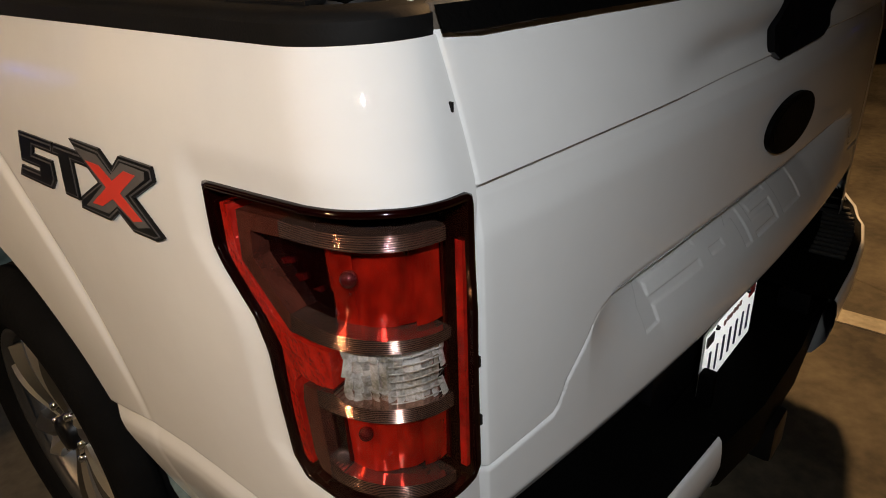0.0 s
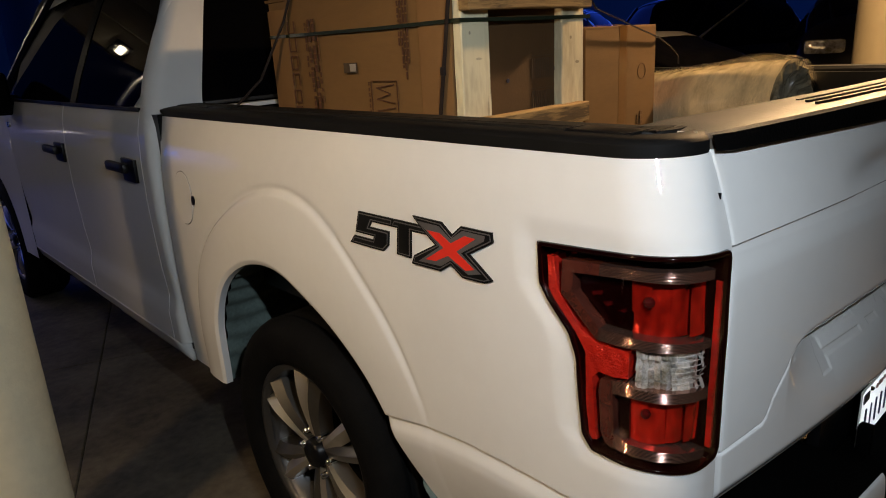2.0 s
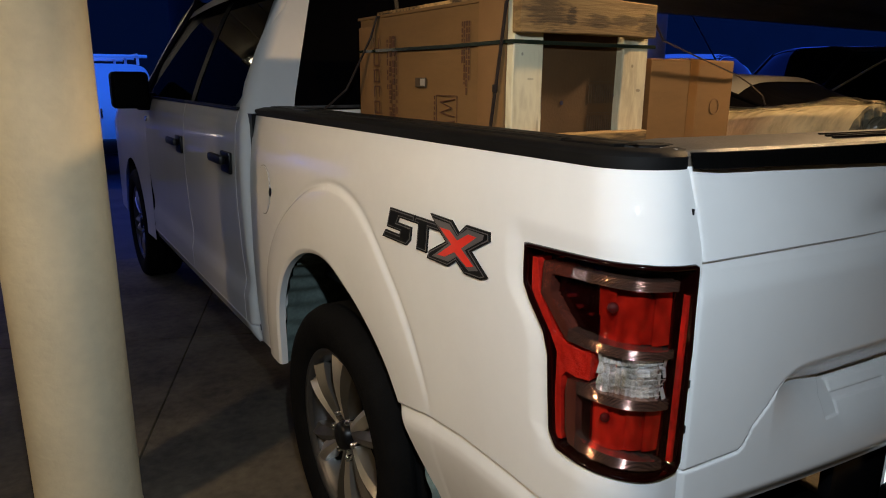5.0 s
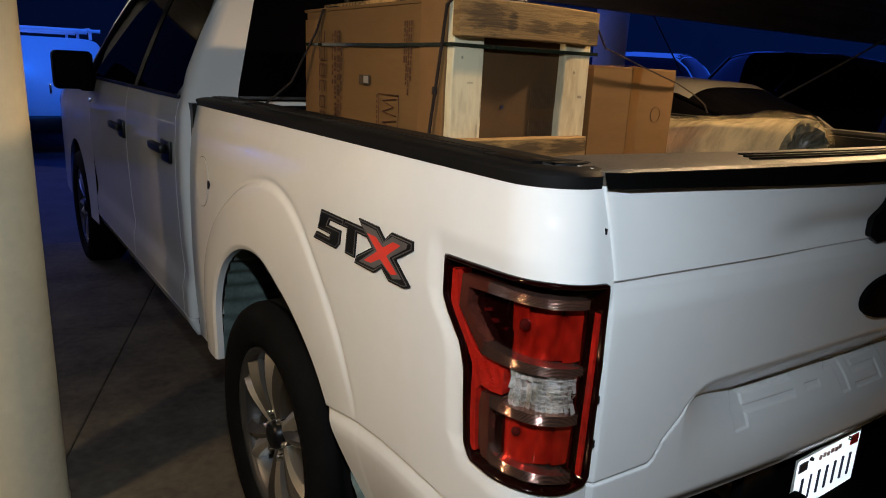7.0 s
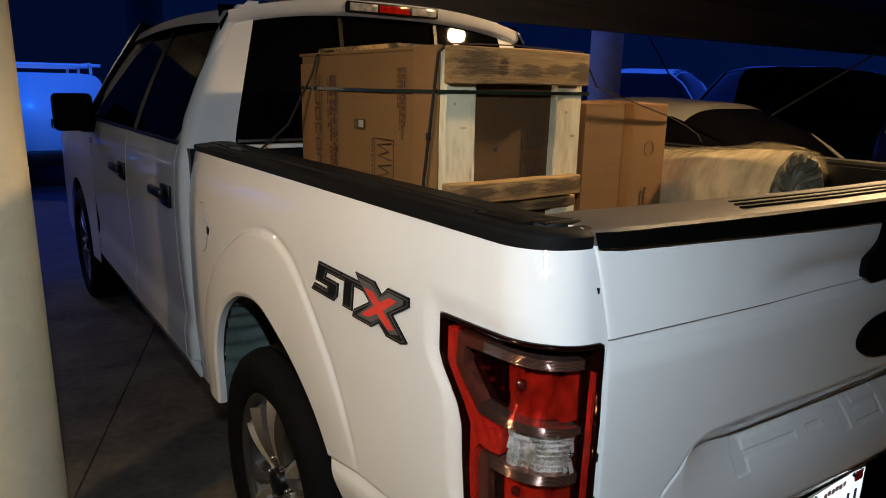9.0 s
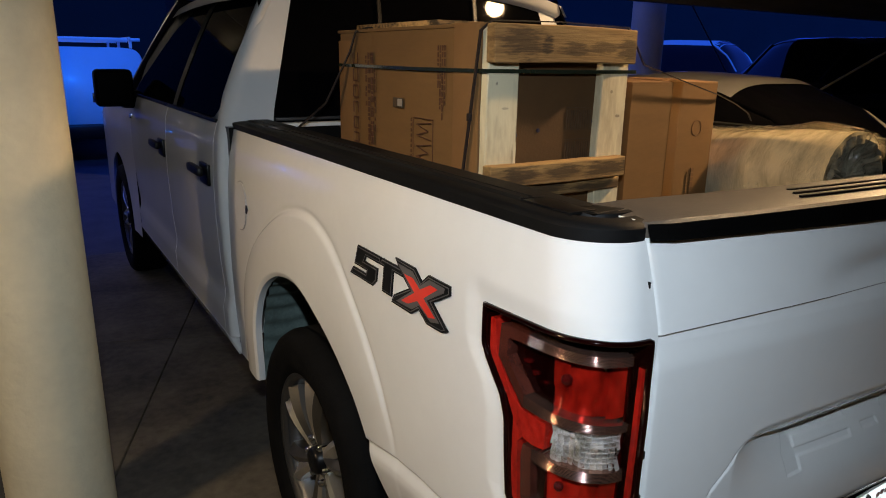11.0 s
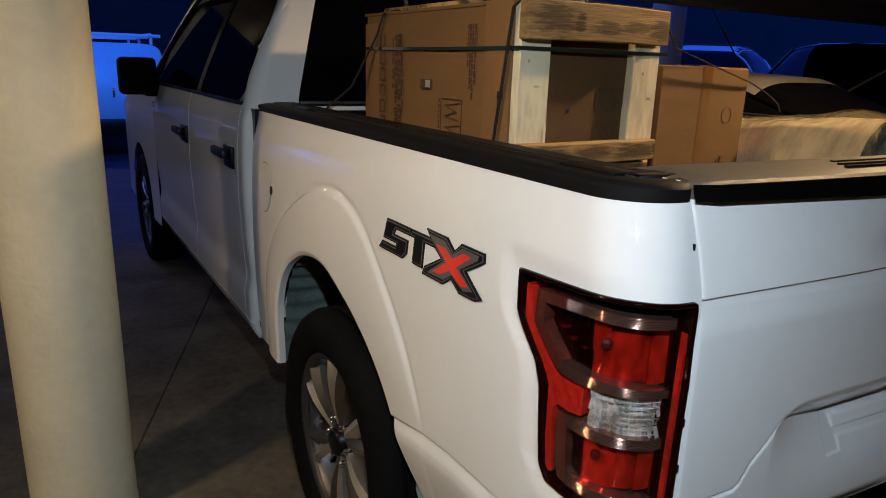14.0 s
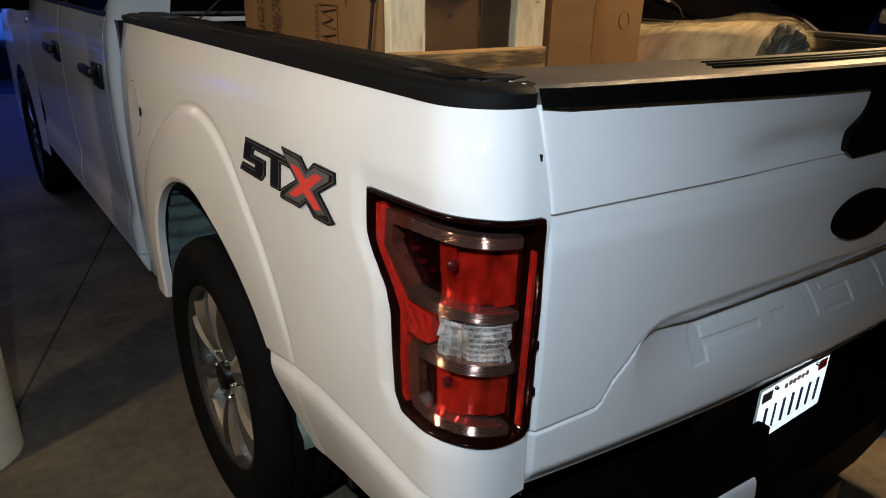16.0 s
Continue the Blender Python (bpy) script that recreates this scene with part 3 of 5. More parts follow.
part("housing", ring_mesh(LOOP, [(-0.0015, -0.010), (-0.001, 0.003), (0.0015, 0.0058), (0.0055, 0.0052), (0.0065, 0.003), (0.0075, -0.034)]), RED_BLACK, light, "black and deep red housing", smooth=True)
part("back_shell", patch(inset(HOUSING, 0.006), -0.040, -0.035), RED_BLACK, light)
REFL = [(0.253, 1.157), (0.239, 1.157), (0.228, 1.103), (0.181, 1.046), (0.144, 1.029), (0.089, 1.031), (0.089, 0.986), (0.116, 0.981), (0.144, 0.982), (0.156, 0.968), (0.152, 0.915), (0.146, 0.856), (0.160, 0.853), (0.168, 0.921), (0.170, 1.008), (0.191, 1.038), (0.247, 1.092)]
part("reflector", patch(REFL, -0.036, -0.004, 0.02), REFLECTOR, light, "bright red reflector")
for piece in ([(0.150, 1.161), (0.092, 1.164), (-0.046, 1.162), (-0.047, 1.146), (0.092, 1.147), (0.150, 1.143)], [(0.146, 1.057), (0.094, 1.057), (-0.054, 1.049), (-0.054, 1.036), (0.089, 1.038), (0.146, 1.036)]):
    part("upper_band", patch(piece, -0.036, -0.003), PINK, light, "smoky ribbed bright band")
for piece in ([(0.222, 1.156), (0.150, 1.161), (0.150, 1.143), (0.199, 1.138), (0.199, 1.106), (0.221, 1.099)], [(0.221, 1.099), (0.199, 1.106), (0.146, 1.057), (0.146, 1.036), (0.149, 1.036)]):
    part("upper_band", patch(piece, -0.036, -0.003), SMOKE_RED, light, "smoky red-brown band")
for piece in ([(0.117, 0.975), (0.089, 0.981), (0.074, 0.972), (-0.054, 0.968), (-0.054, 0.950), (0.089, 0.955), (0.117, 0.953)], [(0.113, 0.885), (0.089, 0.873), (-0.052, 0.860), (-0.052, 0.844), (0.074, 0.852), (0.113, 0.855)]):
    part("lower_band", patch(piece, -0.036, -0.003), PINK, light, "smoky ribbed bright band")
part("lower_band", patch([(0.139, 0.972), (0.117, 0.975), (0.117, 0.953), (0.113, 0.885), (0.113, 0.855), (0.129, 0.857), (0.138, 0.876), (0.143, 0.951)], -0.036, -0.003), SMOKE_RED, light, "smoky red-brown band")
part("pocket_floor", patch([(0.195, 1.135), (0.091, 1.144), (0.094, 1.061), (0.140, 1.060), (0.195, 1.108)], -0.034, -0.022), RED_BLACK, light, "dark smoked pocket")
part("pocket_floor", patch([(0.112, 0.950), (0.089, 0.952), (0.089, 0.876), (0.108, 0.882)], -0.034, -0.014), RED_BLACK, light, "dark smoked pocket")
# small dark red plates stand in for red glints inside the pocket
for tri in ([(0.172, 1.108), (0.154, 1.113), (0.152, 1.108), (0.168, 1.103)], [(0.150, 1.096), (0.136, 1.100), (0.134, 1.094), (0.142, 1.090)], [(0.122, 1.088), (0.110, 1.094), (0.109, 1.088)]):
    part("pocket_facet", patch(tri, -0.024, -0.018), RED_DARK, light)


def facets(s0, s1, z0, z1, nx, nz, deep, tilt, seed):
    """A bowl of small flat mirrors, each turned its own way."""
    rnd = random.Random(seed)
    bm = bmesh.new()
    for i in range(nx):
        lean_s = rnd.uniform(-tilt, tilt)
        for j in range(nz):
            a0, a1 = s1 + (s0 - s1) * i / nx, s1 + (s0 - s1) * (i + 1) / nx
            b0, b1 = z0 + (z1 - z0) * j / nz, z0 + (z1 - z0) * (j + 1) / nz
            u, v = (i + 0.5) / nx, (j + 0.5) / nz
            base = -0.009 - deep * (1 - (2 * u - 1) ** 4) * (1 - (2 * v - 1) ** 4)
            ks, kz = lean_s + rnd.uniform(-0.4, 0.4) * tilt, rnd.uniform(-1, 1) * tilt
            rows = []
            for p in lin(0, 1, 4):
                rows.append([])
                for q in lin(0, 1, 3):
                    d = base + ks * (p - 0.5) * abs(a1 - a0) + kz * (q - 0.5) * (b1 - b0) + 0.0012 * (1 - (2 * p - 1) ** 2)
                    rows[-1].append(bm.verts.new(on_skin(a0 + (a1 - a0) * p, b0 + (b1 - b0) * q, min(d, -0.004))))
            for q, r in zip(rows, rows[1:]):
                for k in range(2):
                    bm.faces.new((q[k], r[k], r[k + 1], q[k + 1]))
    return bm


def lens_bulb(s, z, r):
    b = bmesh.new()
    bmesh.ops.create_uvsphere(b, u_segments=14, v_segments=10, radius=r, matrix=Matrix.Translation(on_skin(s, z, -0.016)))
    return b


part("brake_lens", facets(-0.058, 0.097, 1.054, 1.150, 4, 1, 0.018, 0.14, 11), BRAKE, light, "red brake lens", smooth=True)
part("brake_lens", facets(-0.058, 0.091, 0.870, 0.955, 4, 1, 0.016, 0.14, 12), BRAKE, light, "red brake lens", smooth=True)
for z0, z1 in ((1.052, 1.152), (0.868, 0.957)):
    part("lens_backing", patch([(0.098, z0), (0.098, z1), (-0.060, z1), (-0.060, z0)], -0.036, -0.031), BRAKE, light)
part("lens_backing", patch([(0.080, 0.964), (0.080, 1.042), (-0.055, 1.042), (-0.055, 0.964)], -0.036, -0.024), CLEAR, light)
part("bulb", lens_bulb(0.062, 1.112, 0.0095), RED_DARK, light, smooth=True)
part("bulb", lens_bulb(0.058, 0.926, 0.0085), RED_DARK, light, smooth=True)
part("reversing_lens", facets(-0.053, 0.078, 0.966, 1.040, 12, 4, 0.012, 0.62, 13), CLEAR, light, "clear reversing lens with bright facets", smooth=True)
for k in range(7):
    part("lens_rib", rod([on_skin(q, 0.976 + 0.009 * k, -0.0055) for q in lin(-0.041, 0.020, 6)], 0.0007, 6), CLEAR, light)
part("edge_reflector", patch([(-0.071, 1.136), (-0.077, 1.134), (-0.078, 0.850), (-0.072, 0.850)], -0.012, -0.003), EDGE_RED, light, "narrow deep red edge reflector")
part("red_wall", patch([(-0.057, 1.150), (-0.065, 1.150), (-0.066, 0.846), (-0.057, 0.846)], -0.036, -0.020), RED_BLACK, light)


def cover_mesh():
    out = bmesh.new()
    ring_ = inset(HOUSING, 0.008)
    out.faces.new([out.verts.new((s, z, 0)) for s, z in ring_])
    for axis, lo, hi, step in ((0, -0.09, 0.27, 0.009), (1, 0.83, 1.19, 0.03)):
        k = math.ceil(lo / step)
        while k * step < hi:
            co, no = [0, 0, 0], [0, 0, 0]
            co[axis], no[axis] = k * step, 1
            bmesh.ops.bisect_plane(out, geom=out.verts[:] + out.edges[:] + out.faces[:], plane_co=co, plane_no=no)
            k += 1
    for v in out.verts:
        v.co = plan(v.co.x, v.co.y, 0.0035)
    out.normal_update()
    if sum(f.normal.x for f in out.faces) > 0:
        bmesh.ops.reverse_faces(out, faces=out.faces[:])
    return out


part("lens_cover", cover_mesh(), COVER, light, "clear glossy outer lens", smooth="keep")
# badge on the bed side
badge = new("side_badge")
badge.parent = truck
S_ = [(0.769, 1.163), (0.649, 1.163), (0.652, 1.146), (0.722, 1.146), (0.729, 1.134), (0.662, 1.134), (0.664, 1.103), (0.682, 1.088), (0.802, 1.088), (0.786, 1.107), (0.717, 1.107), (0.714, 1.115), (0.781, 1.115)]
T_ = [(0.645, 1.163), (0.520, 1.163), (0.524, 1.146), (0.590, 1.146), (0.591, 1.090), (0.636, 1.090), (0.634, 1.146), (0.657, 1.146)]
X_ = [(0.586, 1.179), (0.502, 1.178), (0.472, 1.158), (0.448, 1.178), (0.369, 1.178), (0.366, 1.160), (0.424, 1.129), (0.364, 1.090), (0.384, 1.082), (0.441, 1.080), (0.473, 1.099), (0.502, 1.081), (0.588, 1.080), (0.580, 1.099), (0.518, 1.131), (0.553, 1.153)]
XG = [(0.570, 1.171), (0.506, 1.170), (0.473, 1.150), (0.441, 1.171), (0.384, 1.170), (0.386, 1.160), (0.444, 1.128), (0.392, 1.098), (0.424, 1.090), (0.471, 1.109), (0.499, 1.092), (0.565, 1.090), (0.503, 1.130), (0.540, 1.154)]
XR = [(0.540, 1.157), (0.503, 1.157), (0.472, 1.142), (0.435, 1.162), (0.407, 1.161), (0.456, 1.129), (0.408, 1.103), (0.432, 1.097), (0.478, 1.117), (0.513, 1.100), (0.543, 1.098), (0.491, 1.130)]
for shape in (S_, T_):
    glyph = part("letter", patch(shape, 0.0005, 0.0035, 0.04), TRIM, badge, "black letter with grey edging")
    part("edging", patch(inset(shape, 0.0035), 0.003, 0.0040, 0.04), BADGE_GREY, glyph)
    part("letter_face", patch(inset(shape, 0.0056), 0.0035, 0.0046, 0.04), TRIM, glyph)
glyph = part("letter", patch(X_, 0.0005, 0.0042, 0.04), TRIM, badge, "black-edged letter with a red face")
part("edging", patch(inset(X_, 0.0035), 0.003, 0.0047, 0.04), BADGE_GREY, glyph)
part("letter_rim", patch(inset(X_, 0.0056), 0.0035, 0.0052, 0.04), TRIM, glyph)
part("letter_edge", patch(XG, 0.0038, 0.0056, 0.04), BADGE_GREY, glyph, "grey inner edge")
part("letter_face", patch(XR, 0.0044, 0.0062, 0.04), BADGE_RED, glyph, "red letter face")

# fuel door: an oval seam with a dark finger hole
FUEL = (1.735, 1.073, 0.072, 0.088)
ring = [(FUEL[0] + FUEL[2] * math.cos(a), FUEL[1] + FUEL[3] * math.sin(a)) for a in [2 * math.pi * k / 40 for k in range(40)]]
bm = bmesh.new()
for k in range(40):
    (s0, z0), (s1, z1) = ring[k], ring[(k + 1) % 40]
    fn = lambda s, z, f, d: plan(FUEL[0] + (s - FUEL[0]) * f, FUEL[1] + (z - FUEL[1]) * f, d + swell(s, z))
    bm.faces.new([bm.verts.new(fn(*p)) for p in ((s0, z0, 0.975, 0.0016), (s1, z1, 0.975, 0.0016), (s1, z1, 1.0, 0.0016), (s0, z0, 1.0, 0.0016))])
part("fuel_door_seam", bm, SEAM, truck)
part("fuel_door", patch([(FUEL[0] + (s - FUEL[0]) * 0.97, FUEL[1] + (z - FUEL[1]) * 0.97) for s, z in ring], 0.0, 0.003, 0.02), PAINT, truck)
part("fuel_door_hole", patch([(1.652, 1.088), (1.645, 1.075), (1.652, 1.060), (1.664, 1.060), (1.668, 1.075), (1.664, 1.088)], 0.002, 0.0046, 0.02), TRIM, truck)

# dark seam between bed side and tailgate, with a small bump stop
part("gate_seam", sheet(lambda z, y: (-0.8015, y + lean(z), z), lin(0.70, 1.33, 40), (0.014, 0.10)), SEAM, truck)
part("bump_stop", box((-0.8012, 0.0315, 1.262), (0.003, 0.006, 0.010), 0.001), TRIM, truck)
for z in (0.985, 0.905):
    part("bump_stop", box((-0.8012, 0.009, z), (0.0035, 0.007, 0.014), 0.001), TRIM, truck)

# wheel house
def liner_mesh():
    pts = resample(SMOOTH_ARCH, 120)
    def at(k, v):
        q = pts[int(k)]
        g = 0.012 + 0.006 * math.sin(k * 1.25 + 2.0 * math.sin(v * 5)) + 0.05 * v
        d = Vector((q.x - 1.10, q.y - 0.45)).normalized()
        return (-0.918 + 0.42 * v, Y0 + q.x + d.x * g, q.y + d.y * g)
    return sheet(at, range(120), lin(0, 1, 26))


part("wheel_liner", liner_mesh(), LINER, truck, "grey-green felt wheel house liner", smooth=True)
part("wheel_house_back", box((-0.50, 1.12, 0.62), (0.02, 1.3, 0.76)), TRIM, truck)
part("wheel_house_back", box((-0.70, 0.46, 0.62), (0.36, 0.02, 0.36)), TRIM, truck)
part("chassis", box((0, 2.75, 0.52), (1.0, 4.9, 0.22), 0.03), TRIM, truck)

# ---- bed ----
part("bed_floor", box((0, 0.99, 0.80), (1.58, 1.74, 0.04)), BLACK, truck)
for k in range(13):
    part("floor_rib", box((-0.66 + 0.11 * k, 0.98, 0.826), (0.05, 1.70, 0.012), 0.003, seg=1), BLACK, truck)
for sx in (-1, 1):
    part("inner_wall", box((sx * 0.775, 0.98, 1.08), (0.03, 1.78, 0.52)), BLACK, truck)
    part("wheel_tub", box((sx * 0.69, 1.10, 0.93), (0.16, 0.86, 0.22), 0.04), BLACK, truck)
part("front_wall", box((0, 1.885, 1.06), (1.60, 0.03, 0.52)), BLACK, truck)
part("front_lip", box((0, 1.895, 1.333), (1.58, 0.05, 0.016), 0.005), PAINT, truck)


def skew(x):
    """The tail stands slightly askew: its far end lies further back."""
    return 0.032 * (x + 0.80) / 0.80


def right_side_mesh():
    bm = bmesh.new()
    sheet(lambda s, z: (lambda p: (-p.x, p.y - 0.064 * (1 - min(max(s, 0), 1.9) / 1.9), p.z))(plan(s, z, 0)), lin(SEAM_S, RC, 12)[:-1] + lin(RC, 1.90, 8), lin(0.60, TOPZ, 8), bm)
    return bm


part("bed_side", right_side_mesh(), PAINT, truck, smooth=True)


def rail_mesh(sign):
    """Stepped plastic cap with two grooves along the bed side's top."""
    bm = bmesh.new()
    prof = [(0.002, -0.022), (-0.002, -0.020), (-0.002, -0.001), (0.003, 0.005), (0.012, 0.009), (0.030, 0.011), (0.032, 0.005), (0.044, 0.005), (0.047, 0.013), (0.058, 0.014), (0.060, 0.011), (0.064, 0.011), (0.066, 0.014), (0.118, 0.013), (0.128, 0.004), (0.132, -0.03)]

    def at(s, k):
        off, up = prof[int(k)]
        fade = ease((1.90 - s) / 0.02)
        p = plan(s, 1.336, -off)
        if RC * (1 - math.pi / 2) < s < RC and off > 0.05:
            # the inner edges meet at a square corner
            p = Vector((-halfw(1.336) + off, Y0 + off + lean(1.336) * ease((0.45 - s) / 0.40), 1.336))
        if sign > 0:
            p.y -= 0.064 * (1 - min(max(s, 0), 1.9) / 1.9)
        return (p.x * -sign, p.y, 1.345 + up * (0.4 + 0.6 * fade))
    ss = lin(-0.087, RC, 26)[:-1] + lin(RC, 1.905, 40)
    sheet(at, ss, range(len(prof)), bm)
    bm.verts.ensure_lookup_table()
    for row in (bm.verts[:len(prof)], bm.verts[-len(prof):]):
        bm.faces.new(row)
    return bm


for sign in (-1, 1):
    part("bed_rail_cap", rail_mesh(sign), RAILBLK, truck, "black plastic bed rail cap")
for y in (0.20, 1.55):
    part("stake_cover", box((-0.845, y, 1.356), (0.05, 0.12, 0.006), 0.002), TRIM, truck)
    for dy in (-0.062, 0.062):
        part("stake_edge", box((-0.845, y + dy, 1.3575), (0.054, 0.005, 0.005), 0.001), BLACK, truck)

# ---- tailgate ----
tailgate = new("tailgate")
tailgate.parent = truck
TGW = 0.7985


def line_z(ax):
    return float(np.interp(ax, [0.0, 0.28, 0.45, 0.525, 0.55, 0.57, 0.59, 0.61, 0.644, 0.662, 0.673, 0.80], [0.988, 0.985, 0.980, 0.976, 0.971, 0.960, 0.940, 0.913, 0.878, 0.846, 0.837, 0.827]))


# plain sunk shapes in the lower field
SUNK = ([(-0.427, 0.832), (-0.427, 0.876), (-0.400, 0.900), (-0.197, 0.900), (-0.197, 0.885), (-0.368, 0.885), (-0.376, 0.871), (-0.205, 0.871), (-0.208, 0.855), (-0.376, 0.855), (-0.380, 0.832)],
        [(-0.168, 0.874), (-0.112, 0.874), (-0.112, 0.859), (-0.168, 0.859)],
        [(-0.084, 0.882), (-0.062, 0.900), (-0.012, 0.900), (-0.012, 0.832), (-0.046, 0.832), (-0.046, 0.882)],
        [(0.012, 0.900), (0.131, 0.900), (0.131, 0.886), (0.029, 0.886), (0.029, 0.876), (0.131, 0.876), (0.131, 0.832), (0.012, 0.832), (0.012, 0.845), (0.114, 0.845), (0.114, 0.862), (0.012, 0.862)],
        [(0.161, 0.900), (0.276, 0.900), (0.276, 0.832), (0.161, 0.832)])


def sunk(x, z):
    """How deep a place lies in one of the sunk shapes, 0 to 1, with sloped sides."""
    if not (-0.43 < x < 0.28 and 0.83 < z < 0.902):
        return 0.0
    best = 0.0
    for poly in SUNK:
        if not inside((x, z), poly):
            continue
        near = 1.0
        for (a, b), (c, d) in zip(poly, poly[1:] + poly[:1]):
            w = min(max(((x - a) * (c - a) + (z - b) * (d - b)) / ((c - a) ** 2 + (d - b) ** 2), 0), 1)
            near = min(near, math.hypot(x - a - w * (c - a), z - b - w * (d - b)))
        best = max(best, ease(near / 0.004))
    return best


def tailgate_y(x, z):
    ax = abs(x)
    y = 0.006 - 0.040 * (1 - (ax / TGW) ** 2) - skew(x)                # crowned in plan
    y += lean(z)
    y += 0.020 * math.exp(-((z - 1.228) / 0.030) ** 2) * ease((0.46 - ax) / 0.24)   # soft dish over the crease
    up = z - 1.181 - 0.012 * (1 - (ax / TGW) ** 2)                    # the crease, slightly arched
    y += 0.0085 * min(max(1 - up / 0.0055, 0), 1) * (1 - ease(-up / 0.06))
    # a rounded roll inwards under the line, down to a sharp crease with the field below
    lz = line_z(ax)
    h = max(lz - z, 0.0)
    roll = 0.90 * (h - 0.012 * (1 - math.exp(-h / 0.012)))
    field = 0.068 * (max(z - 0.742, 0.0) / 0.158) ** 2.5 * min(max((0.598 - ax) / 0.22, 0.0), 1.0) ** 1.2
    y += min(roll, field)
    thin = 1 - ease((0.595 - ax) / 0.03)
    y += thin * 0.0055 * math.exp(-((lz - z - 0.003) / 0.0030) ** 2)
    y += 0.0034 * sunk(x, z)
    y += 0.022 * ease((0.755 - z) / 0.05)
    y += 0.012 * ease((ax - TGW + 0.008) / 0.008)                    # turned edges
    return y


zs = sorted(set(lin(0.712, 1.329, 170) + lin(1.170, 1.205, 44) + lin(0.815, 0.992, 105)))
bm = sheet(lambda x, z: (x, tailgate_y(x, z), z), lin(-TGW, -TGW + 0.01, 4)[:-1] + sorted(lin(-TGW + 0.01, TGW - 0.01, 130) + lin(-0.687, -0.432, 76) + lin(-0.4315, 0.08, 220) + lin(0.0812, 0.29, 70)) + lin(TGW - 0.01, TGW, 4)[1:], zs)
part("gate_panel", bm, PAINT, tailgate, smooth=True)


def cap_mesh():
    prof = [(0.000, -0.024), (-0.004, -0.020), (-0.004, 0.004), (0.004, 0.012), (0.030, 0.016), (0.120, 0.020), (0.128, 0.012), (0.130, -0.03)]
    bm = sheet(lambda x, k: (x, tailgate_y(x, 1.325) + prof[int(k)][0], 1.3425 + prof[int(k)][1] * (0.75 + 0.25 * ease((TGW - abs(x)) / 0.05))), lin(-TGW + 0.002, TGW - 0.002, 60), range(len(prof)))
    bm.verts.ensure_lookup_table()
    for row in (bm.verts[:len(prof)], bm.verts[-len(prof):]):
        bm.faces.new(row)
    return bm


# the top is coloured as lamplit, the front strip stays near black
part("top_cap", cap_mesh(), CAP_LIT, tailgate, "satin black tailgate top moulding, warm lamplight in its tan colour")
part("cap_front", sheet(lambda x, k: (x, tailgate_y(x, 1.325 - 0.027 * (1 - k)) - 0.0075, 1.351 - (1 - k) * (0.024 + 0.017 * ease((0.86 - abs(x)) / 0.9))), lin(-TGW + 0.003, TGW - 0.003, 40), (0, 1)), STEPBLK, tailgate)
for k in range(3):
    y = 0.052 + 0.026 * k
    part("cap_rib", belt([(x, tailgate_y(x, 1.325) + y - 0.018, 1.3615) for x in lin(-0.42 + 0.02 * k, 0.54 - 0.02 * k, 12)], 0.006, 0.004, (0, 1, 0)), TRIM, tailgate)
part("inner_panel", box((0, 0.105, 1.01), (1.50, 0.03, 0.60), 0.006), BLACK, tailgate)
part("corner_trim", box((-0.8010, 0.088, 1.335), (0.0042, 0.034, 0.040), 0.001), PAINT, tailgate, "pale edge of the tailgate corner")


def gate_plate(poly, d0, d1, mat_, name, label=""):
    """A flat outline (x, z) that follows the tailgate's skin."""
    out = bmesh.new()
    out.faces.new([out.verts.new((x, z, 0)) for x, z in poly])
    lo, hi = min(p[0] for p in poly), max(p[0] for p in poly)
    for k in range(1, 12):
        bmesh.ops.bisect_plane(out, geom=out.verts[:] + out.edges[:] + out.faces[:], plane_co=(lo + (hi - lo) * k / 12, 0, 0), plane_no=(1, 0, 0))
    got = bmesh.ops.extrude_face_region(out, geom=out.faces[:])["geom"]
    for v in got:
        if isinstance(v, bmesh.types.BMVert):
            v.co.z = 1
    for v in out.verts:
        x, z = v.co.x, v.co.y
        v.co = (x, tailgate_y(x, z) - (d1 if v.co.z > 0.5 else d0), z)
    return part(name, out, mat_, tailgate, label)


gate_plate([(0.020, 1.318), (0.360, 1.318), (0.325, 1.268), (0.235, 1.215), (0.170, 1.191), (-0.070, 1.188), (-0.098, 1.203), (-0.042, 1.25)], -0.002, 0.010, TRIM, "gate_handle", "black recessed tailgate handle")
gate_plate([(0.010, 1.245), (0.150, 1.245), (0.140, 1.215), (-0.020, 1.212)], 0.006, 0.015, TRIM, "handle_lever")
oval = [(0.015 + 0.118 * math.cos(a), 1.066 + 0.050 * math.sin(a)) for a in [2 * math.pi * k / 36 for k in range(36)]]
gate_plate(oval, 0.0, 0.009, STEPBLK, "oval_emblem", "black oval emblem")
gate_plate([(0.015 + (p[0] - 0.015) * 0.86, 1.066 + (p[1] - 1.066) * 0.82) for p in oval], 0.007, 0.0105, STEPBLK, "oval_emblem_face")
# ---- rear bumper ----
bumper = new("rear_bumper")
bumper.parent = truck


def lip_plan(u):
    """The bumper's outer line in plan, from the side (0) round the corner to the middle (1)."""
    pts = [(-0.900, 0.17), (-0.918, 0.125), (-0.922, 0.09), (-0.910, 0.035), (-0.88, -0.02), (-0.80, -0.062), (-0.68, -0.090), (-0.50, -0.112), (-0.30, -0.125)]
    cum = [0.0]
    for a, b in zip(pts, pts[1:]):
        cum.append(cum[-1] + math.dist(a, b))
    return float(np.interp(u * cum[-1], cum, [p[0] for p in pts])), float(np.interp(u * cum[-1], cum, [p[1] for p in pts]))


